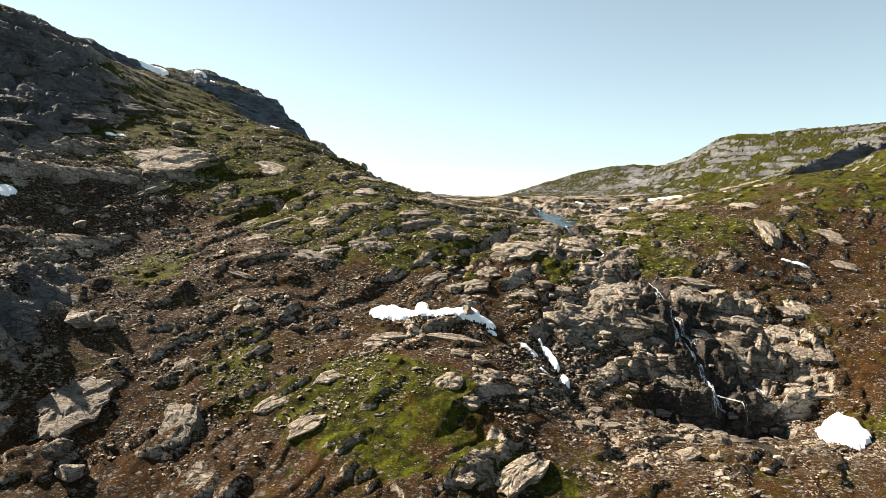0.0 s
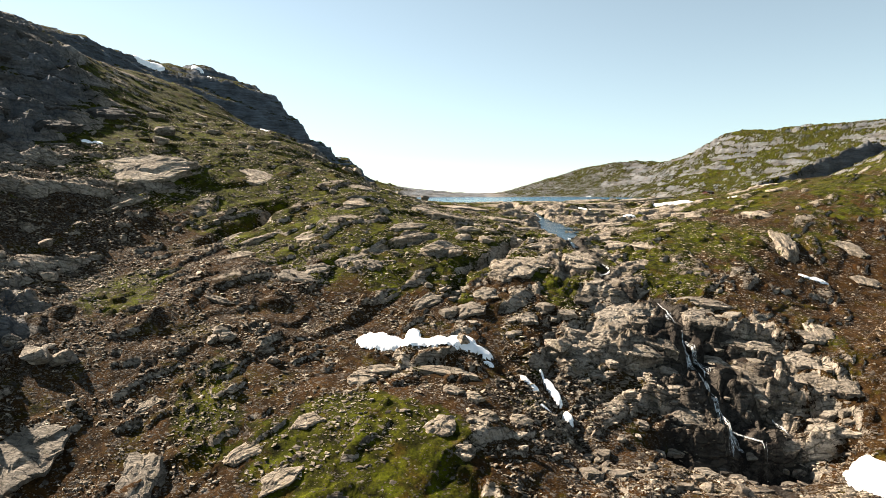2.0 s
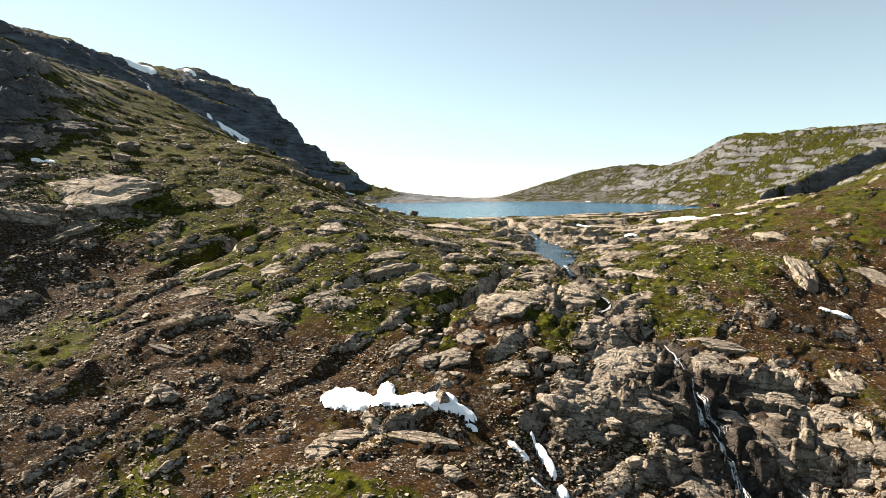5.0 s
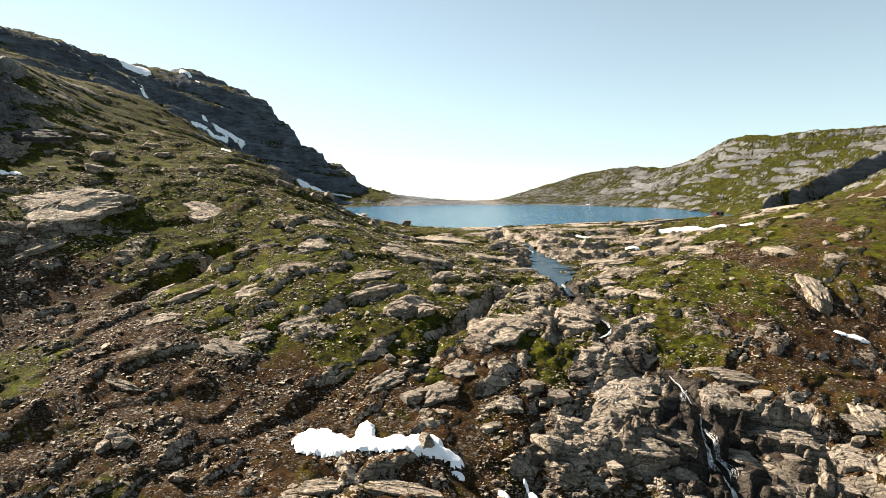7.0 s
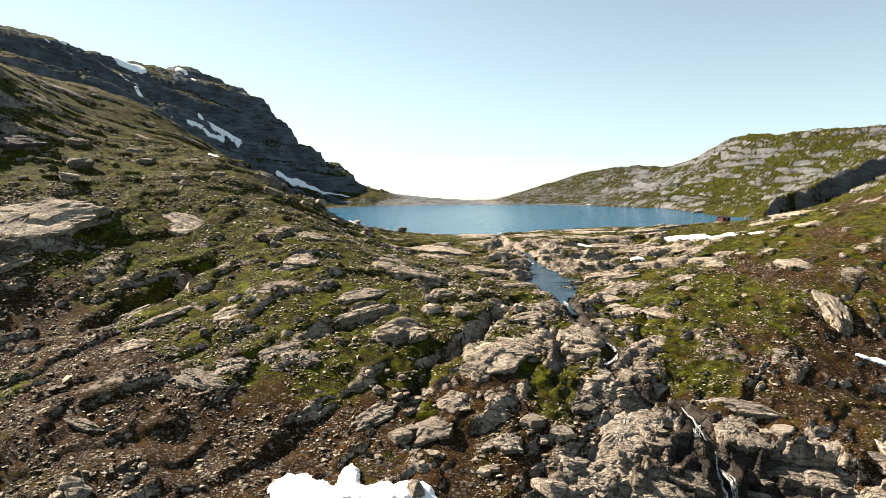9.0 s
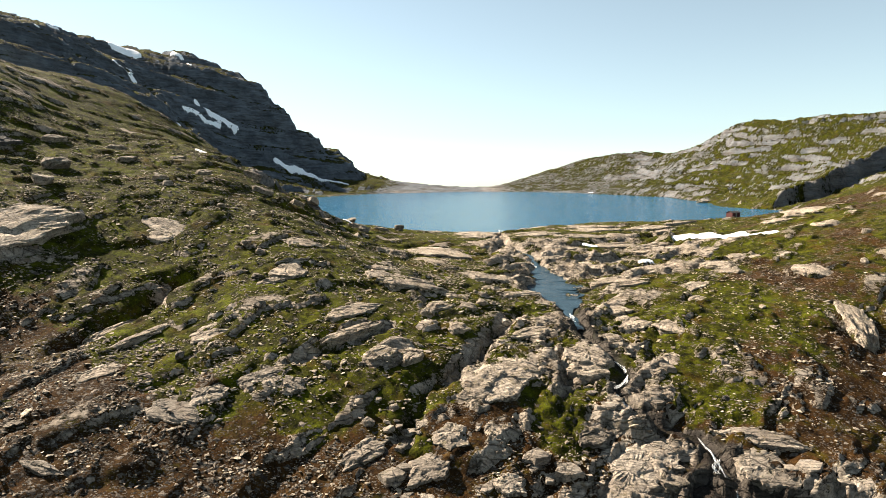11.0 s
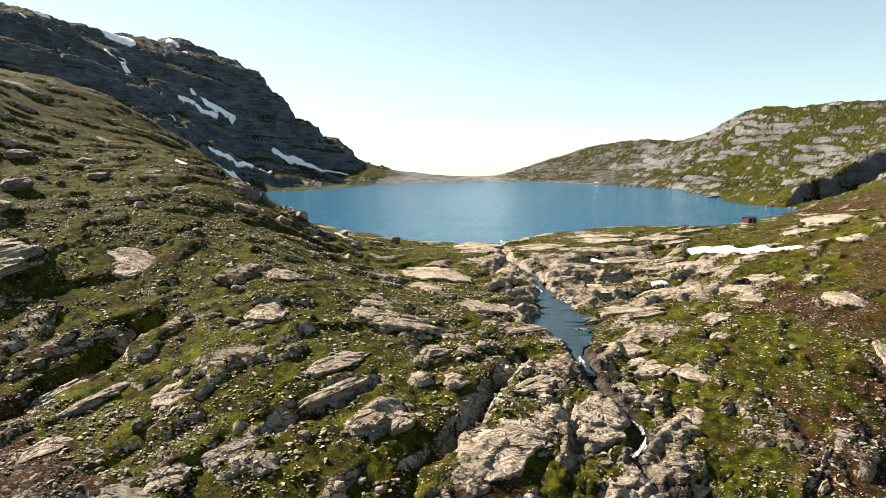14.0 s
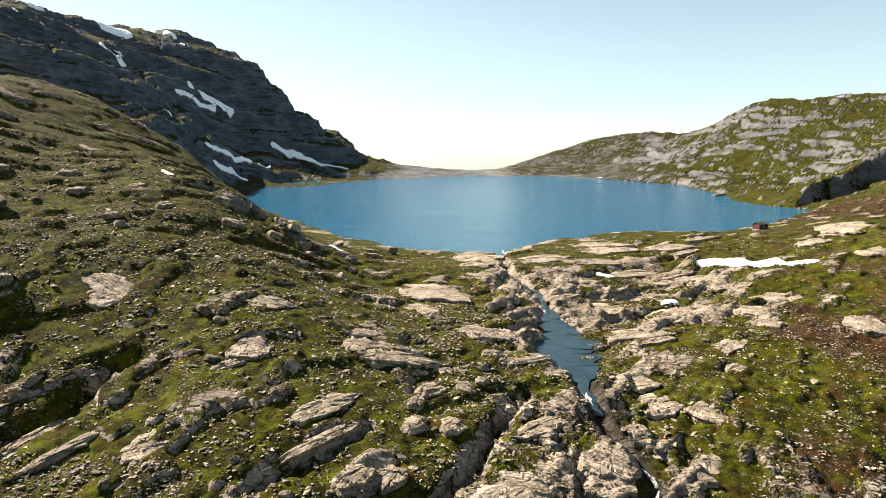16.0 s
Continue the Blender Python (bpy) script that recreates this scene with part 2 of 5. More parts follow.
    hmix = t.math("ADD", t.math("MULTIPLY", rm, t.math("ADD", relief, 0.4)), t.math("MULTIPLY", t.math("SUBTRACT", 1.0, rm), height))
    m = t.finish(col, t.math("SUBTRACT", 0.95, t.math("MULTIPLY", darkened, 0.45)), hmix, 0.55, 1.0)
    t.bsdf.inputs["Specular IOR Level"].default_value = 0.06
    return m

# ---- the lie of the land: broad swells, then spurs, knolls and hollows ----
LAND = []


def swell(x, y, height, rx, ry=None, turn=0):
    """A rounded rise (or, with a negative height, a hollow) of the ground."""
    LAND.append((x, y, height, rx, ry or rx, math.cos(radians(turn)), math.sin(radians(turn))))


# far hillsides and the valley
swell(-800, 1000, 179.8, 400)
swell(0, -400, -38.2, 250)
swell(-800, -400, 22.3, 250)
swell(200, -400, -27.1, 250)
swell(-600, -400, 18.1, 250)
swell(-200, -400, -27.7, 250)
swell(-800, -200, 26.4, 250)
swell(800, -200, 12.6, 250)
swell(-600, -200, 19.5, 250)
swell(-800, 0, 26.8, 250)
swell(-800, 200, 27.7, 250)
swell(800, 200, 21.1, 250)
swell(-800, 400, 24.8, 250)
swell(800, 400, 25, 250)
swell(-600, 400, 43.4, 250)
swell(800, 600, 31.9, 250)
swell(-800, 600, 25.5, 250)
swell(800, 1200, 30.1, 250)
swell(600, 1400, 30, 250)
# mountain, spur, lake basin and hills
swell(-500, 200, 9, 160)
swell(-500, 400, 7.1, 160)
swell(0, 0, -39.4, 200, 90, 45)
swell(300, 0, -4, 200, 90, 45)
swell(-500, 0, 7.2, 200, 90, 45)
swell(300, 0, -13.4, 200, 90, 0)
swell(-300, 200, 32.6, 200, 90, 45)
swell(-400, 200, 13.5, 200, 90, 45)
swell(500, 300, 12.1, 200, 90, 0)
swell(-300, 400, 18.1, 200, 90, 90)
swell(500, 400, 9.7, 200, 90, 135)
swell(-400, 500, 9.6, 200, 90, 90)
swell(400, 500, 9.9, 200, 90, 90)
swell(0, 500, -11.6, 200, 90, 0)
swell(-500, 500, 7, 200, 90, 135)
swell(500, 500, 10, 200, 90, 45)
swell(-200, 500, -11.9, 200, 90, 0)
swell(-300, 500, -9.6, 200, 90, 45)
swell(-300, 600, 6.5, 200, 90, 45)
swell(-500, 600, 12.1, 200, 90, 135)
swell(-400, 600, 22.2, 200, 90, 45)
swell(500, 600, 12.3, 200, 90, 45)
swell(100, 700, -4.6, 200, 90, 0)
swell(-100, 700, -10.2, 200, 90, 135)
swell(500, 700, 9.5, 200, 90, 45)
swell(-100, 800, -9.8, 200, 90, 90)
swell(100, 800, -9.3, 200, 90, 90)
swell(-200, 800, -18.4, 200, 90, 90)
swell(400, 800, 6.4, 200, 90, 0)
swell(-200, 800, -19.1, 200, 90, 135)
swell(500, 800, 19.1, 200, 90, 135)
swell(-500, 800, 15.5, 200, 90, 135)
swell(500, 900, 28.2, 200, 90, 135)
swell(-400, 900, 22.4, 200, 90, 90)
swell(-300, 900, -18.6, 200, 90, 0)
swell(400, 900, 29.2, 200, 90, 45)
swell(200, 900, -12.6, 200, 90, 135)
swell(-400, 900, 20.6, 200, 90, 45)
swell(-500, 900, 27.8, 200, 90, 135)
swell(-200, 900, -17.7, 200, 90, 0)
swell(-200, 1000, 15.3, 200, 90, 0)
swell(-500, 1100, 32.6, 200, 90, 0)
swell(-400, 1100, 33.2, 200, 90, 135)
swell(500, 1100, 14.3, 200, 90, 90)
swell(-400, 1200, 29.9, 200, 90, 135)
swell(400, 1200, 3.9, 200, 90, 0)
swell(300, 1200, 22.4, 200, 90, 45)
swell(-500, 1200, 15.4, 200, 90, 45)
swell(0, 1200, -22.5, 200, 90, 45)
swell(-100, 1300, -2.2, 200, 90, 0)
swell(0, 1300, -11.5, 200, 90, 90)
swell(-500, 1300, 4.9, 200, 90, 0)
swell(0, 1300, -7.9, 200, 90, 45)
swell(300, 1300, 14.8, 200, 90, 90)
swell(400, 1300, 5.9, 200, 90, 135)
swell(-500, 1300, 9.1, 200, 90, 45)
swell(-400, 200, 6.8, 110)
swell(200, 700, -10.2, 110)
swell(-100, 1200, -11.5, 110)
swell(0, 1200, -10.9, 110)
swell(100, 1300, -4.4, 110)
swell(-451, 784, -2.8, 30)
swell(-481, 896, 2.4, 30)
swell(-497, 980, 6.9, 30)
swell(-521, 1068, 2.6, 30)
swell(-452, 1072, -1.9, 30)
swell(-375, 1092, 3.3, 30)
swell(-323, 1060, 6.5, 30)
swell(-304, 1064, 2.6, 30)
swell(-269, 1068, 8.2, 30)
swell(-262, 1092, 3.5, 30)
swell(-247, 1116, -2.5, 30)
swell(-209, 1076, 1.7, 30)
swell(-183, 1072, 1.6, 30)
swell(-157, 1132, -1.2, 30)
swell(-106, 996, -1.3, 30)
swell(115, 1080, 3.2, 30)
swell(169, 1092, 4.1, 30)
swell(224, 1104, 5.5, 30)
swell(265, 1064, 2.1, 30)
swell(305, 1040, 1.4, 30)
swell(340, 1008, -4.9, 30)
swell(348, 964, -4.9, 30)
swell(377, 972, -1.3, 30)
swell(407, 940, 1.3, 30)
swell(425, 948, 1.2, 30)
swell(436, 920, -3.9, 30)
swell(458, 884, -4.7, 30)
swell(486, 864, -2.4, 30)
swell(-477, 892, 1.3, 30)
swell(-491, 972, 4.4, 30)
swell(-411, 1088, -1.0, 30)
swell(-371, 1088, -3.1, 30)
swell(-298, 1052, -2.1, 30)
swell(-271, 1068, 3.1, 30)
swell(-256, 1068, -2.8, 30)
swell(-242, 1092, -7.9, 30)
swell(-210, 1080, -2.2, 30)
swell(224, 1100, 1.4, 30)
swell(305, 1040, 1.3, 30)
swell(353, 1048, -3.2, 30)
swell(375, 1036, -1.8, 30)
swell(377, 972, 1.6, 30)
swell(407, 940, 1.8, 30)
swell(431, 956, 1.5, 30)
swell(448, 940, -1.7, 30)
swell(479, 920, -1.7, 30)
swell(-466, 808, -1.7, 30)
swell(-469, 840, 1.0, 30)
swell(-487, 964, 3.9, 30)
swell(-444, 1052, 4.5, 30)
swell(-404, 1068, -1.5, 30)
swell(-328, 1076, 2.4, 30)
swell(-271, 1068, 9.3, 30)
swell(-262, 1092, 4.3, 30)
swell(-239, 1076, 2.0, 30)
swell(-209, 1076, 3.2, 30)
swell(-192, 1120, 5.0, 30)
swell(-136, 1016, 1.0, 30)
swell(305, 1040, 1.3, 30)
swell(329, 980, -1.4, 30)
swell(448, 940, -1.6, 30)
swell(488, 868, 1.3, 30)
swell(-469, 840, 1.0, 30)
swell(-464, 964, -1.1, 30)
swell(-442, 1048, 2.9, 30)
swell(-404, 1068, -1.6, 30)
swell(-373, 1092, -1.1, 30)
swell(-324, 1072, 2.1, 30)
swell(-307, 1072, -3.4, 30)
swell(-269, 1068, -5.2, 30)
swell(-256, 1068, -1.3, 30)
swell(-241, 1088, -9.4, 30)
swell(-213, 1096, -2.9, 30)
swell(-186, 1084, 3.4, 30)
swell(-136, 1016, -1.1, 30)
swell(305, 1040, 1.2, 30)
swell(376, 968, 1.0, 30)
swell(427, 952, 1.4, 30)
# slopes round the stream
swell(0, 360, -3.2, 50)
swell(-20, 420, -3.2, 50)
swell(-100, 60, -4.2, 60, 25, 35)
swell(-80, 80, -4.4, 60, 25, 0)
swell(-60, 80, -5.1, 60, 25, 0)
swell(-100, 80, -3.6, 60, 25, 70)
swell(-100, 100, -2.6, 60, 25, 110)
swell(-60, 120, -7.6, 60, 25, 110)
swell(-20, 220, 1.9, 60, 25, 145)
swell(140, 260, 5.9, 60, 25, 35)
swell(-180, 260, 6.2, 60, 25, 0)
swell(180, 260, 3.4, 60, 25, 110)
swell(-180, 260, 4.5, 60, 25, 110)
swell(-160, 280, 5.8, 60, 25, 70)
swell(0, 300, -4.9, 60, 25, 110)
swell(180, 300, 4, 60, 25, 70)
swell(-80, 300, 5.1, 60, 25, 110)
swell(-180, 320, 3.9, 60, 25, 70)
swell(160, 340, 1.7, 60, 25, 0)
swell(-160, 360, 4.3, 60, 25, 35)
swell(-140, 360, 4, 60, 25, 70)
swell(-160, 380, 3.3, 60, 25, 145)
swell(0, 380, -2.9, 60, 25, 145)
swell(-180, 380, 3.1, 60, 25, 0)
swell(-60, 420, -2.6, 60, 25, 110)
swell(220, 420, -3.7, 60, 25, 110)
swell(-160, 220, 3.5, 35)
# knolls and hollows
swell(98, 279, 1.5, 22, 6, 15)
swell(118, 270, 0.8, 18, 6, -25)
swell(-60, 90, -1.2, 30, 13, 145)
swell(50, 120, -2, 30, 13, 35)
swell(30, 120, -1.8, 30, 13, 70)
swell(80, 120, -1.7, 30, 13, 110)
swell(50, 130, -1.9, 30, 13, 0)
swell(70, 130, -1.7, 30, 13, 145)
swell(-20, 130, -1.9, 30, 13, 70)
swell(60, 130, -2, 30, 13, 0)
swell(30, 130, -2, 30, 13, 70)
swell(30, 130, -1.8, 30, 13, 145)
swell(70, 130, -1.6, 30, 13, 110)
swell(-30, 140, -2.3, 30, 13, 35)
swell(-10, 150, -1.7, 30, 13, 145)
swell(-100, 150, -1.4, 30, 13, 0)
swell(-90, 160, -1.5, 30, 13, 35)
swell(-80, 160, -1.5, 30, 13, 70)
swell(-40, 180, -2.1, 30, 13, 110)
swell(110, 180, -1.9, 30, 13, 35)
swell(-70, 180, -1.7, 30, 13, 70)
swell(130, 180, -1.5, 30, 13, 0)
swell(80, 190, 1.2, 30, 13, 110)
swell(120, 190, -1.9, 30, 13, 35)
swell(-20, 200, 1.5, 30, 13, 110)
swell(-90, 210, 1.5, 30, 13, 70)
swell(130, 230, 2, 30, 13, 35)
swell(-50, 230, 1.4, 30, 13, 0)
swell(50, 240, -1.4, 30, 13, 70)
swell(-20, 270, -1.3, 30, 13, 110)
swell(70, 280, -1.5, 30, 13, 70)
swell(-70, 280, 1.8, 30, 13, 110)
swell(80, 280, -1.3, 30, 13, 145)
swell(80, 280, -1.4, 30, 13, 35)
swell(-20, 280, -1.2, 30, 13, 110)
swell(-80, 290, 1.8, 30, 13, 145)
swell(-80, 300, 1.4, 30, 13, 145)
swell(-140, 350, 1.3, 30, 13, 0)
swell(-140, 360, 1.6, 30, 13, 0)
swell(-130, 360, 1.6, 30, 13, 0)
swell(0, 120, 1, 13)
swell(70, 130, -1, 13)
swell(70, 140, -1.1, 13)
swell(-10, 150, -1, 13)
swell(110, 180, -1, 13)


def land(x, y):
    """The smooth lie of the land."""
    h = np.zeros(np.shape(x))
    for cx, cy, a, rx, ry, c, s in LAND:
        u, v = (x - cx) * c + (y - cy) * s, (y - cy) * c - (x - cx) * s
        h = h + a * np.exp(-0.5 * ((u / rx) ** 2 + (v / ry) ** 2))
    return h


def zone(x, y, cx, cy, rx, ry, turn=0, soft=0.45):
    """One inside an ellipse, falling softly to nought outside."""
    c, s = math.cos(radians(turn)), math.sin(radians(turn))
    u, v = ((x - cx) * c + (y - cy) * s) / rx, ((y - cy) * c - (x - cx) * s) / ry
    return 1 - step(1 - soft, 1 + soft, np.sqrt(u * u + v * v))


# the lake's shore, and the stream from its outlet to the foot of the falls: x, y, half width
SHORE = [(-12, 345), (12, 329), (30, 332), (47, 352), (79, 380), (107, 388), (129, 381), (158, 399), (194, 438), (228, 475), (216, 492), (206, 530), (220, 583),
         (228, 715), (182, 828), (147, 901), (50, 955), (-74, 907), (-113, 837), (-145, 752), (-186, 747), (-165, 600), (-95, 470), (-45, 385)]
STREAM = [(30, 336, 1.2), (29.4, 322, 0.6), (29, 308, 0.6), (30.5, 289, 0.6), (34.7, 281, 0.6), (37.6, 272, 0.5), (38.9, 263, 0.6), (40.3, 256, 2.0), (39.8, 248, 3.6), (39.2, 240, 5.6), (38.8, 232, 5.6),
          (40.2, 225, 4.0), (40.6, 219, 0.8), (40.8, 213, 1.0), (41.4, 206.5, 0.6), (41.5, 200, 0.3), (45.4, 192.5, 0.3), (47, 187.5, 0.3), (43.4, 182, 0.3), (44.8, 176.5, 0.3), (49.5, 174, 0.3), (55.5, 171.5, 0.4), (57.4, 168, 0.4),
          (58.6, 162, 0.4), (58, 156, 0.4), (58.4, 150.5, 0.4), (59.2, 143.5, 0.4), (60.8, 133, 0.4), (62, 122, 0.3), (60, 108, 0.3)]


def along(line, x, y):
    """The distance to an open line, and how far along it (in points) the nearest place lies."""
    best, where = np.full(np.shape(x), 1e9), np.zeros(np.shape(x))
    for k in range(len(line) - 1):
        (ax, ay), (bx, by) = line[k][:2], line[k + 1][:2]
        q = np.clip(((x - ax) * (bx - ax) + (y - ay) * (by - ay)) / ((bx - ax) ** 2 + (by - ay) ** 2), 0, 1)
        d = np.hypot(x - ax - q * (bx - ax), y - ay - q * (by - ay))
        where = np.where(d < best, k + q, where)
        best = np.minimum(best, d)
    return best, where


def inside(line, x, y):
    odd = np.zeros(np.shape(x), bool)
    for k in range(len(line)):
        (ax, ay), (bx, by) = line[k - 1][:2], line[k][:2]
        if ay != by:
            odd ^= ((ay > y) != (by > y)) & (x < (bx - ax) * (y - ay) / (by - ay) + ax)
    return odd


def lake(x, y):
    """Metres from the shore, above nought inside the lake."""
    wx, wy = x + 5 * fbm(x / 22, y / 22, 3, 80), y + 5 * fbm(x / 22, y / 22, 3, 85)
    d = along(SHORE + SHORE[:1], wx, wy)[0]
    return np.where(inside(SHORE, wx, wy), d, -d)


sx_, sy_ = np.array([p[0] for p in STREAM], float), np.array([p[1] for p in STREAM], float)
STREAM_Z = np.minimum.accumulate(np.minimum(land(sx_, sy_) - 0.7, -0.12))


def terraced(h, period, hard, wobble):
    k = h / period + wobble
    f = k - np.floor(k)
    return h + hard * period * (step(0.45, 0.85, f) - f)


def masks(x, y):
    cliffs = zone(x, y, -147, 222, 27, 60, 15, 0.32)
    cliffs = np.maximum(cliffs, zone(x, y, -88, 122, 11, 20, -15))
    cliffs = np.maximum(cliffs, 0.75 * zone(x, y, -50, 292, 30, 9, -28))
    falls = zone(x, y, 62, 150, 27, 17, -8)
    brook = np.exp(-(along(STREAM, x, y)[0] / 13) ** 2) * step(150, 175, y)
    slabs = np.maximum(zone(x, y, 66, 275, 50, 38, 10), 0.7 * zone(x, y, 25, 172, 26, 24, 40))
    mountain = np.maximum(step(430, 620, y) * step(-100, -190, x), step(780, 880, y) * step(-20, -110, x))
    righthill = step(400, 560, y) * step(150, 260, x)
    return cliffs, falls, brook, slabs, mountain, righthill


def outcrop(x, y):
    """Where bare rock shows through the turf, drawn out along the strike."""
    return fbm((x + y) / 23, (x - y) / 12.5, 4, 101)


# dark clefts in the slope: half width, depth, line
CLEFTS = [(2.0, 3.2, [(57.8, 163), (57.2, 154), (59, 147), (59.4, 139), (61, 131)]), (1.6, 3.0, [(63, 160), (68, 152), (70, 142), (71, 133)]), (1.5, 2.6, [(45, 152), (50, 144), (52, 136)]), (2.3, 2.8, [(43, 131), (52, 129.5), (62, 128.3), (71, 130)])]
HILL_CLEFTS = [(1.5, 3.0, [(13, 181), (17, 188.6), (20, 194.8), (24, 204), (28, 212)]), (1.9, 4.4, [(-61, 178), (-58, 185), (-53.4, 190), (-50.5, 198.5), (-47, 204)]),
          (1.4, 2.4, [(4, 163), (7, 174), (14, 183)]), (2.0, 1.5, [(28, 160), (25, 150), (23, 140), (26, 132), (30, 122), (33, 108)]), (1.2, 1.6, [(-94, 186), (-84, 195), (-76, 207)]),
          (1.3, 2.4, [(33, 178), (35, 186), (33, 194)]), (1.4, 2.4, [(76, 162), (79, 153), (80, 144)]), (1.3, 2.0, [(-16, 178), (-8, 184), (-1, 192)])]
# short walls that face down the valley: how high on either side, line from left to right
WALLS = [(2.6, [(38, 152), (46, 150.5), (54, 153), (62, 158.5), (70, 161), (80, 158.5), (86, 156)]), (2.6, [(42, 143), (52, 141), (62, 144.5), (72, 145), (84, 143)]),
         (3.2, [(43, 134), (50, 132.5), (60, 131), (70, 133.5), (82, 134)]), (5.0, [(-104, 130), (-94, 125), (-86, 120), (-79, 111), (-75, 103)]), (1.2, [(30, 176), (38, 173), (47, 171), (56, 167)])]
LOW_WALLS = [(1.3, [(-12, 140), (-4, 137.5), (4, 138.5), (12, 136)]), (1.0, [(-2, 111), (6, 107), (14, 103)]), (1.0, [(44, 206), (52, 208), (58, 212)]), (1.0, [(40, 258), (54, 256), (68, 262), (82, 268)]), (1.0, [(46, 272), (62, 276), (80, 284)]),
         (1.4, [(98, 214), (106, 205), (110, 196)]), (1.2, [(-46, 262), (-34, 268), (-20, 276)])]


def carve(h, x, y):
    for half, deep, line in CLEFTS + HILL_CLEFTS:
        d, w = along(line, x + 1.2 * fbm(x / 5, y / 5, 2, 141), y + 1.2 * fbm(x / 5, y / 5, 2, 143))
        h = h - 1.35 * deep * np.exp(-(d / half) ** 2) * (0.7 + 0.8 * fbm(x / 4, y / 4, 2, 145))
    bx, by = 2.6 * fbm(x / 7, y / 7, 3, 147), 2.2 * fbm(x / 5, y / 5, 3, 149)
    for high, line in WALLS + LOW_WALLS:
        lx_, ly_ = [p[0] for p in line], [p[1] for p in line]
        q = y + by - np.interp(x + bx, lx_, ly_)
        ends = step(lx_[0] - 1, lx_[0] + 5, x) * (1 - step(lx_[-1] - 5, lx_[-1] + 1, x))
        h = h + high * ends * np.clip(q / 0.9, -1, 1) * np.exp(-np.abs(q) / 6)
    return h


def wiggle(y):
    return 2.6 * fbm(y / 9, y * 0 + 0.5, 3, 77) * step(196, 206, y) * (1 - 0.7 * zone(y * 0, y, 0, 233, 1, 16))


def ground_height(x, y):
    h = land(x, y)
    cliffs, falls, brook, slabs, mountain, righthill = masks(x, y)
    r = np.hypot(x - 10, y - 40)
    close = 1 - step(420, 700, r)
    # broken ledges: gentle backs, short steep scarps that face right and down the valley
    u, v = (x + y) * 0.7071, (x - y) * 0.7071
    wob = 0.55 * fbm(x / 34, y / 34, 3, 5)
    amount = 0.10 + 0.90 * step(-0.05, 0.30, fbm(u / 30, v / 13, 3, 11))
    amount = amount * (1 + 0.8 * np.maximum(brook, slabs)) * (1 - 0.4 * zone(x, y, -62, 245, 55, 60)) * (1 - 0.8 * zone(x, y, 88, 214, 20, 24)) * (1 - 0.5 * zone(x, y, 140, 260, 40, 80)) * (1 - 0.5 * step(-100, -135, x))
    rough = np.clip(0.12 + brook + slabs * 0.6 + falls + cliffs, 0, 1)
    for lam, amp, seed in ((15.0, 1.15, 21), (6.3, 0.50, 22)):
        k = v / lam + wob * 15 / lam + 0.35 * fbm(u / (lam * 1.6), v / lam, 2, seed)
        f = k - np.floor(k)
        h = h + close * amount * amp * np.where(f < 0.86, f / 0.86 - 0.5, 0.5 - (f - 0.86) / 0.14)
    h = h + close * (0.9 * fbm(x / 21, y / 21, 3, 31) + (0.22 + 0.33 * rough) * fbm(x / 6, y / 6, 3, 36) + (0.10 + 0.22 * rough) * fbm(x / 1.9, y / 1.9, 2, 39))
    bare = outcrop(x, y)
    h = h + close * (0.85 * step(0.16, 0.25, bare) * (0.5 + 1.2 * np.clip(bare, 0, 0.5)))
    # split blocks
    val1, edge1 = cells(u / 4.6 + 0.3 * wob, v / 2.3, 41)
    val2, edge2 = cells(u / 1.9, v / 1.1, 45)
    h = h + close * rough * ((val1 - 0.5) * 1.1 * step(0, 0.12, edge1) + (val2 - 0.5) * 0.55 - 0.35 * (1 - step(0, 0.10, edge1)))
    # cliffs and far hillsides in steps
    h = np.where(falls > 0.02, h * (1 - falls) + falls * (terraced(h + 0.3 * (x - 60), 4.4, 0.85, 1.0 * fbm(x / 11, y / 11, 4, 51)) - 0.3 * (x - 60)), h)
    h = np.where(cliffs > 0.02, h * (1 - cliffs) + cliffs * terraced(h + 1.6, 9.0, 0.9, 1.1 * fbm(x / 18, y / 18, 4, 55)), h)
    close_up = (x > -130) & (x < 130) & (y > 88) & (y < 300)
    h[close_up] = carve(h[close_up], x[close_up], y[close_up])
    far = np.clip(mountain + righthill, 0, 1)
    hf = h + (6.0 * fbm(x / 130, y / 130, 3, 61) + 2.5) * mountain + (5.0 * fbm(x / 75, y / 75, 4, 65) + 1.0) * righthill
    # strata that dip gently: tall walls with ledges between, then thinner beds
    dip = 0.5 * fbm(x / 210, y / 210, 2, 68) + 0.0032 * x + 0.0012 * y
    fine = fbm(x / 16, y / 16, 4, 70, 0.6)
    before = hf
    uneven = fbm(x / 120, y / 120, 3, 81)
    hf = terraced(hf, 38.0, 0.45 * mountain, dip + 0.6 * uneven + 0.05 * fine)
    broken = step(-0.12, 0.22, fbm(x / 55, y / 55, 3, 78))
    hf = terraced(hf, 12.0, (0.35 + 0.45 * broken) * mountain + 0.8 * righthill * broken, dip * 3.1 + 1.2 * uneven * mountain + 0.3 + 0.10 * fine + 1.3 * righthill * fbm(x / 80, y / 80, 3, 79))
    hf = terraced(hf, 4.6, (0.75 - 0.4 * broken) * mountain + 0.75 * righthill * (1 - 0.6 * broken), dip * 7 + 2.0 * uneven * mountain + 0.3 * fbm(x / 30, y / 30, 3, 74) + 0.12 * fine + 2.6 * righthill * fbm(x / 60, y / 60, 4, 77))
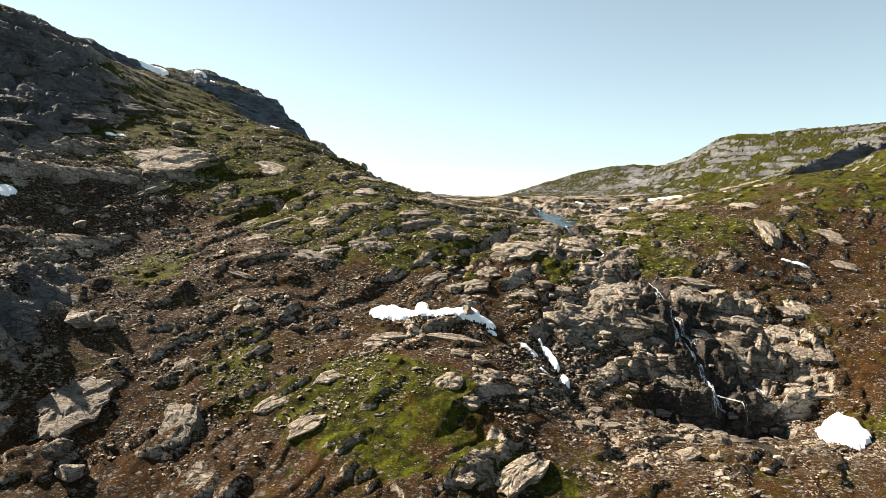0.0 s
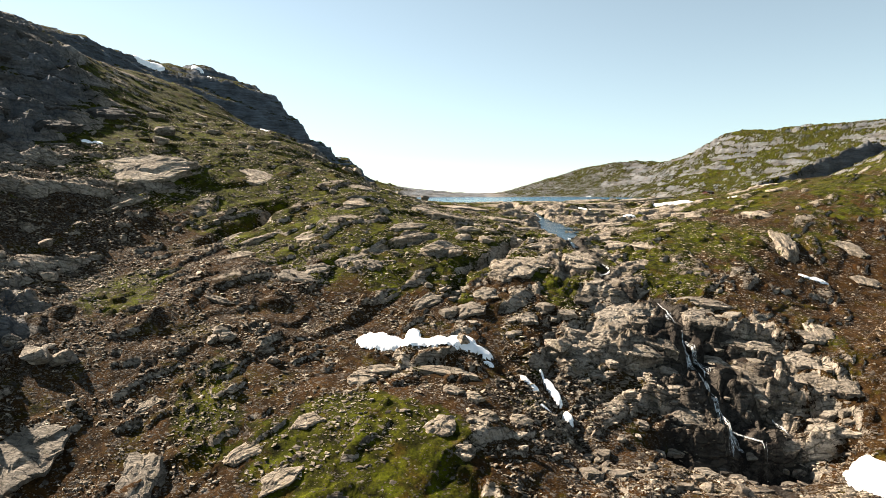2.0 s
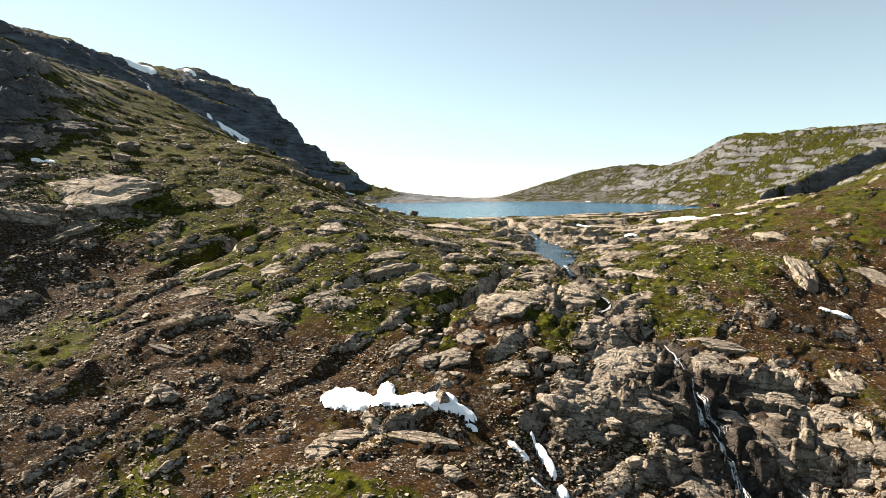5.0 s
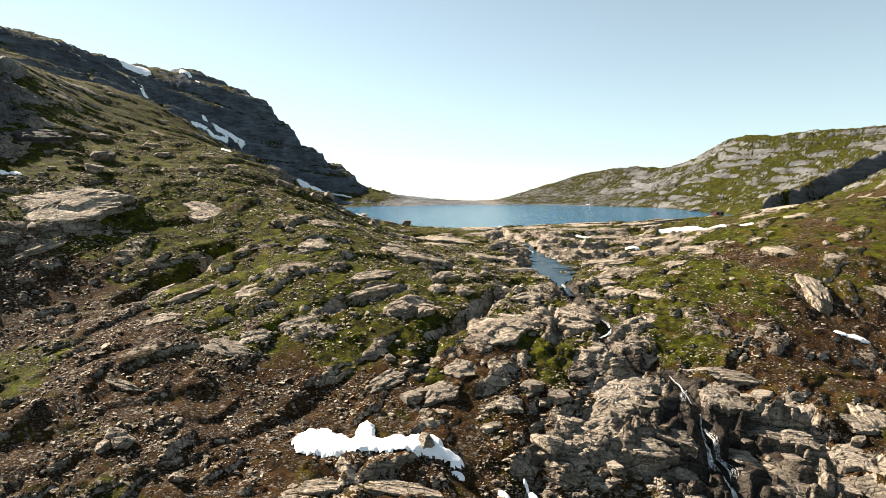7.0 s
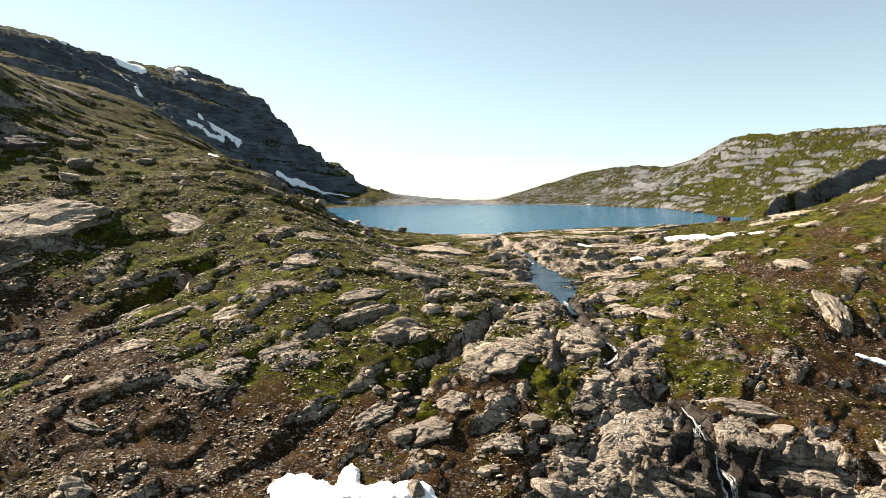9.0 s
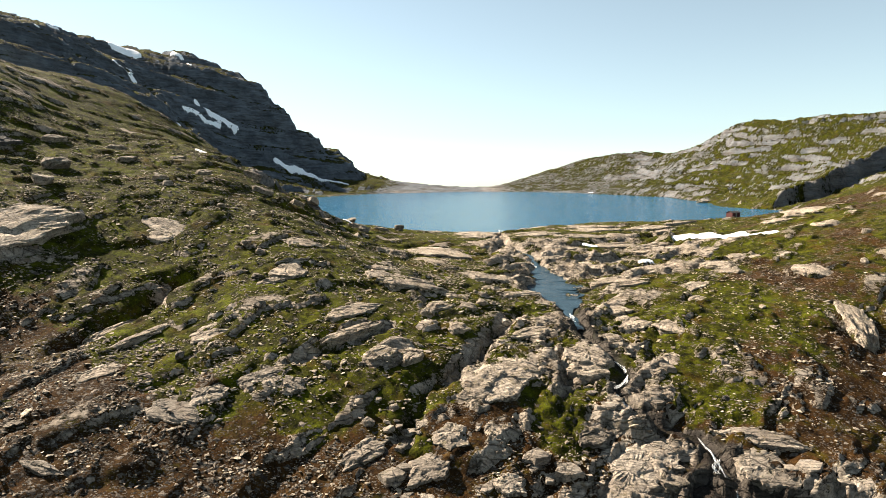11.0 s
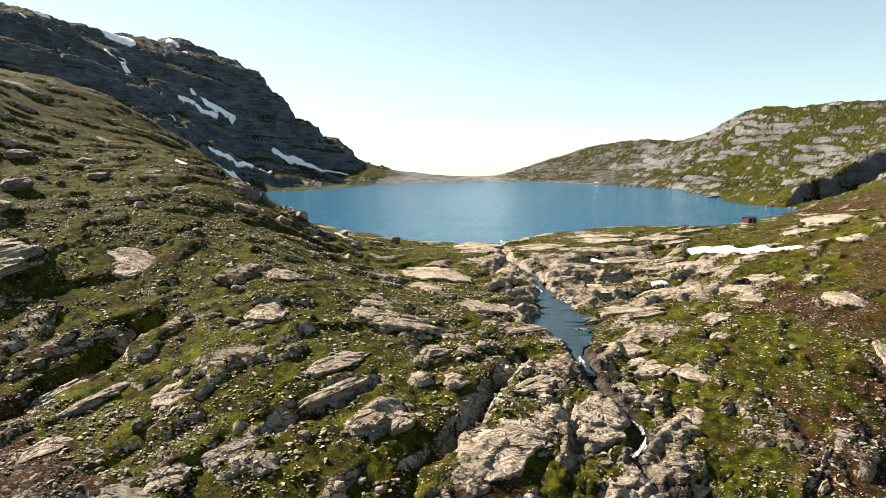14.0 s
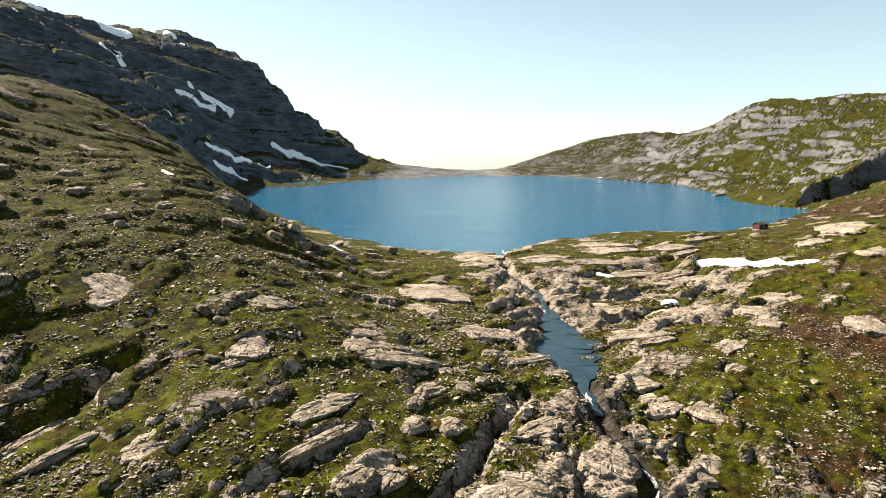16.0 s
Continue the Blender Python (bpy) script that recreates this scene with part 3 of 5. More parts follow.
    # gullies and flutes down the walls
    flute = fbm((0.55 * x + 0.83 * y) / 15, (0.83 * x - 0.55 * y) / 75, 4, 71, 0.62)
    hf = hf - mountain * (2.4 * np.abs(flute) - 0.6 + 0.9 * np.abs(hf - before) * (flute > 0.05) * flute)
    hf = hf + (0.5 * mountain + 1.1 * righthill) * fine
    val, edge = cells(x / 9 + 0.4 * fine, y / 13, 76)
    hf = hf + (0.4 * mountain + 1.3 * righthill) * (val - 0.5) - 0.8 * righthill * (1 - step(0, 0.15, edge))
    h = h * (1 - far) + hf * far
    # a dark crag above the cove on the far side of the hut
    q = (y - 487) - 0.5 * (x - 215) + 10 * fbm(x / 30, y / 30, 3, 73)
    h = h + 9.0 * np.clip(q / 3.0, -1, 1) * np.exp(-np.abs(q) / 24) * step(205, 250, x) * (1 - step(400, 460, x))
    # beyond the lake's far end the land falls away
    h = h - 330 * step(1130, 1900, y + 0.25 * np.abs(x + 100))
    h = h + 3.0 * step(900, 960, y) * (1 - far) * np.abs(fbm(x / 34, y / 20, 4, 83, 0.6))
    # lake bed and shore
    s = lake(x, y)
    beach = 0.25 + 0.05 * np.clip(-s, 0, 40) + 0.35 * fbm(x / 4, y / 4, 3, 75)
    guard = step(-60, -15, s)
    h = np.where(s < 0, h * (1 - guard) + guard * np.maximum(np.minimum(h, 0.35 - (0.13 + 0.7 * righthill + 0.15 * mountain) * s + 1.2 * slabs), beach), np.minimum(h, -0.12 * s - 0.2) * 0 - np.minimum(0.15 * s + 0.1, 9))
    # the stream's bed
    d, w = along(STREAM, x + wiggle(y), y)
    half = np.interp(w, np.arange(len(STREAM)), [p[2] for p in STREAM]) * (1 + 0.9 * fbm(x / 5, y / 5, 2, 91))
    bed = np.interp(w, np.arange(len(STREAM)), STREAM_Z) - 0.45 + 0.2 * fbm(x / 1.5, y / 1.5, 2, 95)
    wide = 1.0 + 0.7 * np.minimum(half, 3)
    bank = step(0, 1, (d - half) / wide)
    return np.where(d < half + wide, np.minimum(h, bed * (1 - bank) + h * bank), h)


def axis(lo, a, b, hi, fine, grow):
    up, down = [b], [a]
    while up[-1] < hi:
        up.append(up[-1] + fine + grow * (up[-1] - b))
    while down[-1] > lo:
        down.append(down[-1] - fine - grow * (a - down[-1]))
    return np.array(down[:0:-1] + list(np.linspace(a, b, int((b - a) / fine) + 1)) + up[1:])


# the valley widens from its mouth to the mountains, and the ground's mesh with it: columns fan out with y
YS = np.concatenate([axis(-500, 84, 200, 200, 0.45, 0.035), axis(200, 200, 200.45, 1350, 0.45, 0.0045)[2:], np.geomspace(1370, 4600, 60)])
COLS = np.concatenate([-1 - np.linspace(1, 0, 36)[:-1] ** 2, np.linspace(-1, 1, 620), 1 + np.linspace(0, 1, 36)[1:] ** 2])


def spread(y):
    """Half the width of the fan's finely meshed middle."""
    return 0.70 * np.maximum(y, 70) + 12


def column_x(c, y):
    w = spread(y)
    return 5 + np.clip(c, -1, 1) * w + np.sign(c) * np.clip(np.abs(c) - 1, 0, 1) * np.maximum(3600 - w, 200)


def column_of(x, y):
    w = spread(y)
    return np.clip((x - 5) / w, -1, 1) + np.sign(x - 5) * np.clip((np.abs(x - 5) - w) / np.maximum(3600 - w, 200), 0, 1)


def sheet(name, gx, gy, z, mat):
    """A mesh over a grid of x and y."""
    m, n = gx.shape
    co = np.stack([gx, gy, z], -1).reshape(-1, 3)
    i = (np.arange(m - 1)[:, None] * n + np.arange(n - 1)[None]).ravel()
    quads = np.stack([i, i + 1, i + n + 1, i + n], 1)
    me = bpy.data.meshes.new(name)
    me.vertices.add(len(co))
    me.vertices.foreach_set("co", co.ravel())
    me.loops.add(quads.size)
    me.loops.foreach_set("vertex_index", quads.ravel().astype(np.int32))
    me.polygons.add(len(quads))
    me.polygons.foreach_set("loop_start", np.arange(0, quads.size, 4, dtype=np.int32))
    me.update(calc_edges=True)
    me.materials.append(mat)
    return new(name, me)


def cover(x, y, h):
    """How much bare rock, brown heath and loose stone lies on the ground, then a haze and shade tint."""
    across = np.gradient(h, axis=1) / np.gradient(x, axis=1)
    down = (np.gradient(h, axis=0) - across * np.gradient(x, axis=0)) / np.gradient(y, axis=0)
    slope = np.hypot(across, down)
    cliffs, falls, brook, slabs, mountain, righthill = masks(x, y)
    near = 1 - step(420, 700, np.hypot(x - 10, y - 40))
    righthill = np.maximum(righthill, step(640, 760, y) * step(20, 110, x))
    patch = outcrop(x, y) * near + (0.20 + 0.24 * fbm((x + 0.4 * y) / 14, (y - 0.4 * x) / 7, 5, 101, 0.75) + 0.18 * fbm(x / 60, y / 60, 3, 106) + 0.05 * step(760, 900, y)) * (1 - near)
    s = lake(x, y)
    rock = 0.20 + 0.85 * patch + 0.40 * step(0.65, 1.25, slope) - 0.20 * (1 - step(150, 180, y - 0.12 * x)) - 0.22 * zone(x, y, 93, 132, 15, 24) - 0.14 * zone(x, y, -58, 166, 36, 24)
    rock = rock + 0.18 * brook + 0.27 * slabs + 0.45 * falls + 0.45 * cliffs + mountain * (-0.08 + 0.46 * step(0.5, 1.15, slope)) + righthill * (-0.08 + 0.22 * step(0.5, 1.0, slope) + 0.13 * step(740, 860, y) * step(380, 250, x)) + 0.42 * step(800, 900, y) * (1 - mountain) * (1 - righthill) + 0.10 * step(-60, -8, s) * step(500, 600, y)
    rock = rock + 0.25 * step(-14, -1, s) * (np.abs(s) < 30) * (1 - step(420, 520, y))
    # green knoll above the falls, and the turf on the hillside, have little bare stone
    rock = rock + 0.22 * zone(x, y, 32, 149, 9, 15) + 0.16 * zone(x, y, -99, 165, 20, 46, 20) - 0.12 * zone(x, y, 150, 265, 52, 95) - 0.30 * zone(x, y, 86, 212, 20, 22) - 0.13 * zone(x, y, -58, 245, 62, 62) - 0.16 * zone(x, y, -85, 290, 60, 70) - 0.35 * zone(x, y, 31, 172, 5, 9)
    # below this line brown heath takes over from the moss
    above = y - np.interp(x, (-89, -72, -54, -39, -27, -16, 5, 13, 65, 94, 113, 140), (188, 186, 176, 167, 164, 161, 165, 171, 175, 190, 200, 222)) + 14 * fbm(x / 14, y / 14, 3, 113)
    heath = 0.12 + 0.45 * fbm(x / 30, y / 30, 3, 111) - 0.22 * zone(x, y, -15, 215, 75, 45, 10) * step(0, 14, above)
    heath = heath + 0.72 * (1 - step(-7, 9, above)) * step(-130, -95, x) + 0.4 * zone(x, y, 124, 172, 30, 30) + 0.5 * zone(x, y, -70, 186, 26, 12, 20)
    heath = heath - 0.8 * zone(x, y, -12, 114, 18, 10) - 0.55 * zone(x, y, -40, 122, 7, 13, 15) - 0.5 * zone(x, y, 6, 102, 20, 7) - 0.5 * zone(x, y, -68, 148, 8, 13) - 0.45 * zone(x, y, 92, 118, 9, 10) - 0.7 * zone(x, y, 31, 172, 6, 10) + 0.24 * zone(x, y, 94, 218, 30, 32) + 0.55 * zone(x, y, 228, 430, 50, 48) + 0.25 * zone(x, y, 150, 265, 52, 95) - 0.25 * mountain - 0.10 * righthill - 0.35 * zone(x, y, -90, 280, 75, 85)
    scree = 0.12 - 0.25 * zone(x, y, -15, 205, 75, 45, 10) + 0.9 * zone(x, y, -99, 165, 20, 46, 20) + 0.5 * zone(x, y, -62, 150, 34, 34) + 0.6 * zone(x, y, 45, 118, 34, 18) + 0.5 * zone(x, y, 31, 138, 8, 18) + 0.35 * fbm(x / 20, y / 20, 3, 121)
    scree = scree + 0.12 * zone(x, y, -85, 262, 48, 60) - 0.5 * zone(x, y, 92, 215, 28, 30) - 0.25 * zone(x, y, 122, 200, 40, 60) + 0.9 * zone(x, y, 48, 240, 5, 16, 8) + 0.5 * np.exp(-((along(STREAM, x, y)[0] - 6) / 4) ** 2) * step(205, 225, y) + 0.3 * mountain * step(60, 5, h)
    # fourth value: grey rock tone with mountain haze and crag shade painted in
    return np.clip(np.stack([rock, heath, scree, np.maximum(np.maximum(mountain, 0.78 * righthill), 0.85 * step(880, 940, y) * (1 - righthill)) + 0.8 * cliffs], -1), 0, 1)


GY = np.repeat(YS[:, None], len(COLS), 1)
GX = column_x(COLS[None], GY)
GZ = ground_height(GX, GY)
turf = turf_material()
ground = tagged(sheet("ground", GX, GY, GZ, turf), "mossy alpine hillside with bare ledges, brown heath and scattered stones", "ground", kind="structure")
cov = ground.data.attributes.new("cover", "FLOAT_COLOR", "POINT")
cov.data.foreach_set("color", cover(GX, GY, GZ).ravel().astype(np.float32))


def wet_and_shade(x, y):
    d = along(STREAM, x, y)[0]
    falls = masks(x, y)[1]
    cliffs = masks(x, y)[0]
    # cliffs term paints crag shade; falls terms mix wet with the walls' shade
    return np.clip(0.2 * cliffs + falls * (0.20 + 0.7 * np.exp(-(d / 13) ** 2)) + 0.6 * np.exp(-(d / 3) ** 2) * step(262, 250, y) + 0.5 * np.exp(-(d / 5) ** 2) * step(232, 222, y) * step(190, 200, y) + 0.7 * zone(x, y, 57, 131, 15, 7), 0, 1)


wet_shade_layer = ground.data.attributes.new("wet", "FLOAT_COLOR", "POINT")
wet_shade = wet_and_shade(GX, GY)
wet_shade_layer.data.foreach_set("color", np.stack([wet_shade, wet_shade, wet_shade, np.ones(wet_shade.shape)], -1).ravel().astype(np.float32))


def on_ground(x, y):
    """The height of the ground's mesh."""
    c = column_of(x, y)
    i = np.clip(np.searchsorted(COLS, c) - 1, 0, len(COLS) - 2)
    j = np.clip(np.searchsorted(YS, y) - 1, 0, len(YS) - 2)
    u, v = (c - COLS[i]) / (COLS[i + 1] - COLS[i]), (y - YS[j]) / (YS[j + 1] - YS[j])
    return (GZ[j, i] * (1 - u) + GZ[j, i + 1] * u) * (1 - v) + (GZ[j + 1, i] * (1 - u) + GZ[j + 1, i + 1] * u) * v


# ---- water ----
def water_material(name, deep, rough, wave, scale):
    t = Tree(name)
    n1, n2 = t.noise(scale, 4, 0.6, (1.0, 2.2, 1), 20), t.noise(scale * 0.13, 3, 0.5, (1, 1.6, 1), 35)
    t.bsdf.inputs["IOR"].default_value = 1.333
    c = t.mix(t.ramp(n2, (0.35, 0.0), (0.7, 1.0)), deep, tuple(v * 1.35 for v in deep))
    gust = t.noise(scale * 0.03, 4, 0.6, (1, 2.5, 1), 25, 4)
    m = t.finish(c, rough, t.math("MULTIPLY", n1, t.ramp(gust, (0.35, 0.55), (0.65, 1.3))), wave, 0.8)
    t.bsdf.inputs["Specular IOR Level"].default_value = 0.5
    return m


def foam_material():
    t = Tree("white_water")
    n = t.noise(1.3, 5, 0.7, (1.5, 1.5, 0.5))
    m = t.finish(t.ramp(n, (0.35, (0.30, 0.33, 0.34)), (0.6, (0.82, 0.84, 0.85))), 0.4, n, 0.2, 0.6)
    t.link(t.ramp(t.noise(2.1, 4, 0.7, (1.2, 1.2, 0.45), 0, 8), (0.40, 0.0), (0.56, 1.0)), t.bsdf.inputs["Alpha"])
    return m


lx, ly = axis(-420, -200, 250, 420, 6, 0.1), np.linspace(318, 1010, 90)
lake_water = tagged(sheet("lake_water", *np.meshgrid(lx, ly), np.zeros((len(ly), len(lx))), water_material("lake_blue", (0.005, 0.062, 0.125), 0.10, 0.75, 0.95)),
                    "rippled blue mountain lake", "lake", kind="structure")


def strip(name, line, zs, mat, fine=0.7, across=6, lift=0.0, seed=3, bend=1.0):
    """A ribbon of water along a line of x, y and half width."""
    n = np.arange(len(line))
    total = sum(math.dist(line[k][:2], line[k + 1][:2]) for k in range(len(line) - 1))
    s = np.linspace(0, len(line) - 1, max(4, int(total / fine)))
    x, y, w, z = (np.interp(s, n, c) for c in ([p[0] for p in line], [p[1] for p in line], [p[2] for p in line], zs))
    x = x - wiggle(y) * bend
    tx, ty = np.gradient(x), np.gradient(y)
    ln = np.hypot(tx, ty)
    q = np.linspace(-1, 1, across)
    w = w * (1.3 + 0.5 * fbm(s * 1.3, s * 0 + seed, 3, seed))
    x = x + 0.5 * w * fbm(s * 2.1, s * 0 + seed + 7, 3, seed + 2)
    co = np.stack([x[:, None] - (ty / ln * w)[:, None] * q, y[:, None] + (tx / ln * w)[:, None] * q, z[:, None] + lift - 0.10 * q * q + 0 * x[:, None]], -1)
    faces = [(i * across + j, i * across + j + 1, (i + 1) * across + j + 1, (i + 1) * across + j) for i in range(len(s) - 1) for j in range(across - 1)]
    me = bpy.data.meshes.new(name)
    me.from_pydata([tuple(c) for c in co.reshape(-1, 3)], [], faces)
    me.materials.append(mat)
    for p in me.polygons:
        p.use_smooth = True
    return new(name, me)


brook_mat = water_material("brook_water", (0.014, 0.03, 0.042), 0.06, 0.12, 1.6)
stream = tagged(strip("stream_water", STREAM[:15], STREAM_Z[:15], brook_mat), "shallow clear stream running over stones", "stream", kind="structure")
back_pool = tagged(strip("pool_water", [(27.5, 206.5, 0.5), (29.3, 205.7, 1.4), (31.5, 206.5, 0.6)], land(np.array([29.3] * 3), np.array([205.7] * 3)) - 0.2, brook_mat), "small still pool between the slabs", "pool", kind="structure")


def part(name, me, mat, parent, label=""):
    me.materials.clear()
    me.materials.append(mat)
    ob = new(name, me)
    ob.parent = parent
    if label:
        ob["label"] = label
    return ob


def strand_mesh(line, width, seed):
    """A rounded rope of falling water that follows the rock."""
    rng = np.random.default_rng(seed)
    n = np.arange(len(line))
    s = np.linspace(0, len(line) - 1, 12 * (len(line) - 1))
    x = np.interp(s, n, [p[0] for p in line]) + 1.3 * fbm(s * 0.8, s * 0 + 1.37 * seed, 4, seed) * np.clip(s, 0, 1)
    y = np.interp(s, n, [p[1] for p in line])
    x = x - wiggle(y)
    z = on_ground(x, y) + 0.6
    z = np.maximum.accumulate(z[::-1])[::-1]
    w = width * (0.55 + 0.9 * np.abs(fbm(s * 1.7, s * 0 + 2.0 * seed, 2, seed + 9))) * np.sin(np.clip(s / s[-1] * 1.15 + 0.12, 0, 1) * math.pi) ** 0.35
    verts, faces = [], []
    for i in range(len(s)):
        for a in range(6):
            c, d = math.cos(a * math.pi / 3), math.sin(a * math.pi / 3)
            verts.append((x[i] + w[i] * c, y[i] - 0.35 * w[i] * d, z[i] + 0.3 * w[i] * d))
    for i in range(len(s) - 1):
        for a in range(6):
            b = (a + 1) % 6
            faces.append((i * 6 + a, i * 6 + b, i * 6 + 6 + b, i * 6 + 6 + a))
    me = bpy.data.meshes.new("strand")
    me.from_pydata(verts, [], faces)
    for p in me.polygons:
        p.use_smooth = True
    return me


foam = foam_material()


def waterfall(label, lines, at):
    top = tagged(new("waterfall"), label, "waterfall")
    top.location = at
    bpy.context.view_layer.update()
    for k, (line, width) in enumerate(lines):
        for n in range(9):
            ob = part("strand", strand_mesh(line, width * (0.30, 0.22, 0.18, 0.15, 0.13, 0.11, 0.10, 0.09, 0.08)[n], 5 + 3 * k + 41 * n), foam, top)
            ob.matrix_parent_inverse = Matrix.Translation(at).inverted()
    return top


waterfall("white waterfall splitting into strands down dark ledges", [
    ([(55.3, 171.9), (56.4, 169), (56.9, 165), (58.4, 161.7)], 0.6), ([(57.2, 166.6), (55.6, 164.6), (55.6, 162.6)], 0.35), ([(58.3, 162.2), (57.4, 156), (57, 152), (57.8, 149.6)], 0.7),
    ([(58.4, 161), (59, 156), (59.8, 151), (59.6, 147)], 0.45), ([(57.7, 150), (58.9, 147.5), (59.4, 143), (59.3, 138.7)], 0.8), ([(59.3, 139.5), (61, 136), (63.5, 133), (65, 130)], 0.6),
    ([(59.2, 140), (58.4, 135), (57, 129)], 0.5), ([(59.6, 141), (60.2, 136), (60.4, 131)], 0.6)], (59, 150, -38))
waterfall("short white cascade tumbling between grey slabs", [
    ([(45.4, 192.5), (46.9, 189.7), (47, 186.8)], 0.4), ([(47.1, 187.5), (45.4, 184), (43.4, 182), (42.3, 179)], 0.75), ([(43.2, 181), (44, 178.7), (45, 176), (46.3, 175.6)], 0.5)], (45.5, 184, -17))
waterfall("thin trickle of water over wet black rock", [([(70.8, 143.5), (70.9, 139.7), (70.6, 134)], 0.4)], (70, 134, -45))
waterfall("low foaming step in the stream", [([(40.4, 212), (40, 209.5), (39.8, 207)], 0.7)], (40.2, 209, -10))
waterfall("low foaming step in the stream", [([(37.6, 262), (38.2, 259), (38.6, 256.5)], 0.5)], (38, 259, -4))
waterfall("low foaming step in the stream", [([(30.4, 328), (30.6, 322), (30.8, 315)], 0.5)], (30.5, 322, -1))


# ---- old snow ----
def snow_material():
    t = Tree("old_snow")
    n = t.noise(0.6, 5, 0.7)
    c = t.mix(t.ramp(n, (0.30, 0.5), (0.45, 0.0)), (0.90, 0.91, 0.93), (0.60, 0.58, 0.55))
    return t.finish(c, 0.6, t.noise(1.5, 4, 0.6), 0.15, 0.5)


snow_mat = snow_material()


def snow_patch(label, lobes, thick=0.7, fine=0.4, ragged=0.17):
    """A snow bank that drapes over the ground; lobes are x, y, radius, radius, turn."""
    x0, x1 = min(p[0] - max(p[2:4]) for p in lobes) - 1, max(p[0] + max(p[2:4]) for p in lobes) + 1
    y0, y1 = min(p[1] - max(p[2:4]) for p in lobes) - 1, max(p[1] + max(p[2:4]) for p in lobes) + 1
    xs, ys = np.arange(x0, x1, fine), np.arange(y0, y1, fine)
    x, y = np.meshgrid(xs, ys)
    f = np.zeros(x.shape)
    for cx, cy, rx, ry, turn in lobes:
        c, s = math.cos(radians(turn)), math.sin(radians(turn))
        u, v = ((x - cx) * c + (y - cy) * s) / rx, ((y - cy) * c - (x - cx) * s) / ry
        f = f + np.exp(5.0 * (1 - np.sqrt(u * u + v * v)))
    f = np.log(np.maximum(f, 0.05)) / 5.0
    size = fine * 9
    f = f + ragged * fbm(x / size, y / size, 4, int(abs(lobes[0][0]) * 7) % 50, 0.6)
    g = on_ground(x, y)
    up = np.clip(f, 0, None)
    even = g
    for k in range(10):
        p = np.pad(even, 2, mode="edge")
        even = (p[:-4, 2:-2] + p[4:, 2:-2] + p[2:-2, :-4] + p[2:-2, 4:] + even) / 5
    body = np.clip(up * 3.0, 0, 1)
    z = np.where(f > 0, np.maximum(g + 0.12, g * (1 - body) + even * body + thick * body ** 0.7), g - 0.3)
    near = f > -0.02 - fine * 0.05
    ids = -np.ones(x.shape, int)
    keep = near[:-1, :-1] & near[1:, :-1] & near[:-1, 1:] & near[1:, 1:]
    # one piece: all that joins on to the deepest place
    one = np.zeros(keep.shape, bool)
    one[np.unravel_index(np.argmax(np.where(keep, f[:-1, :-1], -9)), keep.shape)] = True
    for k in range(keep.size):
        more = one.copy()
        more[1:] |= one[:-1]
        more[:-1] |= one[1:]
        more[:, 1:] |= one[:, :-1]
        more[:, :-1] |= one[:, 1:]
        more &= keep
        if more.sum() == one.sum():
            break
        one = more
    keep = one
    used = np.zeros(x.shape, bool)
    for dy in (0, 1):
        for dx in (0, 1):
            used[dy:used.shape[0] - 1 + dy, dx:used.shape[1] - 1 + dx] |= keep
    ids[used] = np.arange(used.sum())
    jj, ii = np.nonzero(keep)
    faces = np.stack([ids[jj, ii], ids[jj, ii + 1], ids[jj + 1, ii + 1], ids[jj + 1, ii]], 1)
    me = bpy.data.meshes.new("snow_patch")
    me.from_pydata(np.stack([x[used], y[used], z[used]], 1).tolist(), [], faces.tolist())
    me.materials.append(snow_mat)
    for p in me.polygons:
        p.use_smooth = True
    return tagged(new("snow_patch", me), label, "snow patch", "snow patches")


def snow_band(label, line, half, thick=1.6, fine=0.55):
    """A long narrow bank along a line."""
    lobes = []
    for (ax, ay), (bx, by) in zip(line[:-1], line[1:]):
        length = math.dist((ax, ay), (bx, by))
        for k in range(max(1, int(length / half))):
            q = (k + 0.5) / max(1, int(length / half))
            lobes.append((ax + q * (bx - ax), ay + q * (by - ay), half * 1.6, half, math.degrees(math.atan2(by - ay, bx - ax))))
    return snow_patch(label, lobes, thick, fine, 0.16)


snow_patch("large white snow patch in a hollow of brown heath", [(-13.5, 144.6, 2.9, 3.0, 0), (-9.6, 143.6, 3.2, 2.9, 0), (-4, 143.2, 4, 2.6, 0), (-4.5, 147.2, 1.7, 3.2, 8), (1.6, 143.2, 4, 2.4, 0), (6, 143.4, 3.4, 2.2, -8), (10.2, 142.2, 2.5, 1.2, -14)], 0.9, 0.25, 0.34)
snow_patch("small snow remnant beside dark boulders", [(11.4, 139.9, 1.3, 0.8, -20), (14.2, 139.6, 1.3, 0.5, -25)], 0.5, 0.2, 0.25)
snow_patch("small snow remnant beside dark boulders", [(18.6, 138.6, 1.3, 0.8, -35), (20.3, 137.4, 1.0, 0.8, -40)], 0.5, 0.2, 0.25)
snow_patch("narrow snow strip lying in a rocky gully", [(22.3, 142.2, 0.5, 0.8, 15), (23.6, 140.0, 0.9, 2.1, 22), (24.8, 137.4, 0.9, 1.6, 25)], 1.1, 0.2, 0.2)
snow_patch("small round snow patch in a rocky gully", [(26.3, 133.4, 1.1, 1.7, 15)], 0.9, 0.2, 0.2)
snow_patch("small snow remnant in a rocky gully", [(21.9, 132.3, 1.1, 0.6, -20)], 0.4, 0.2, 0.25)
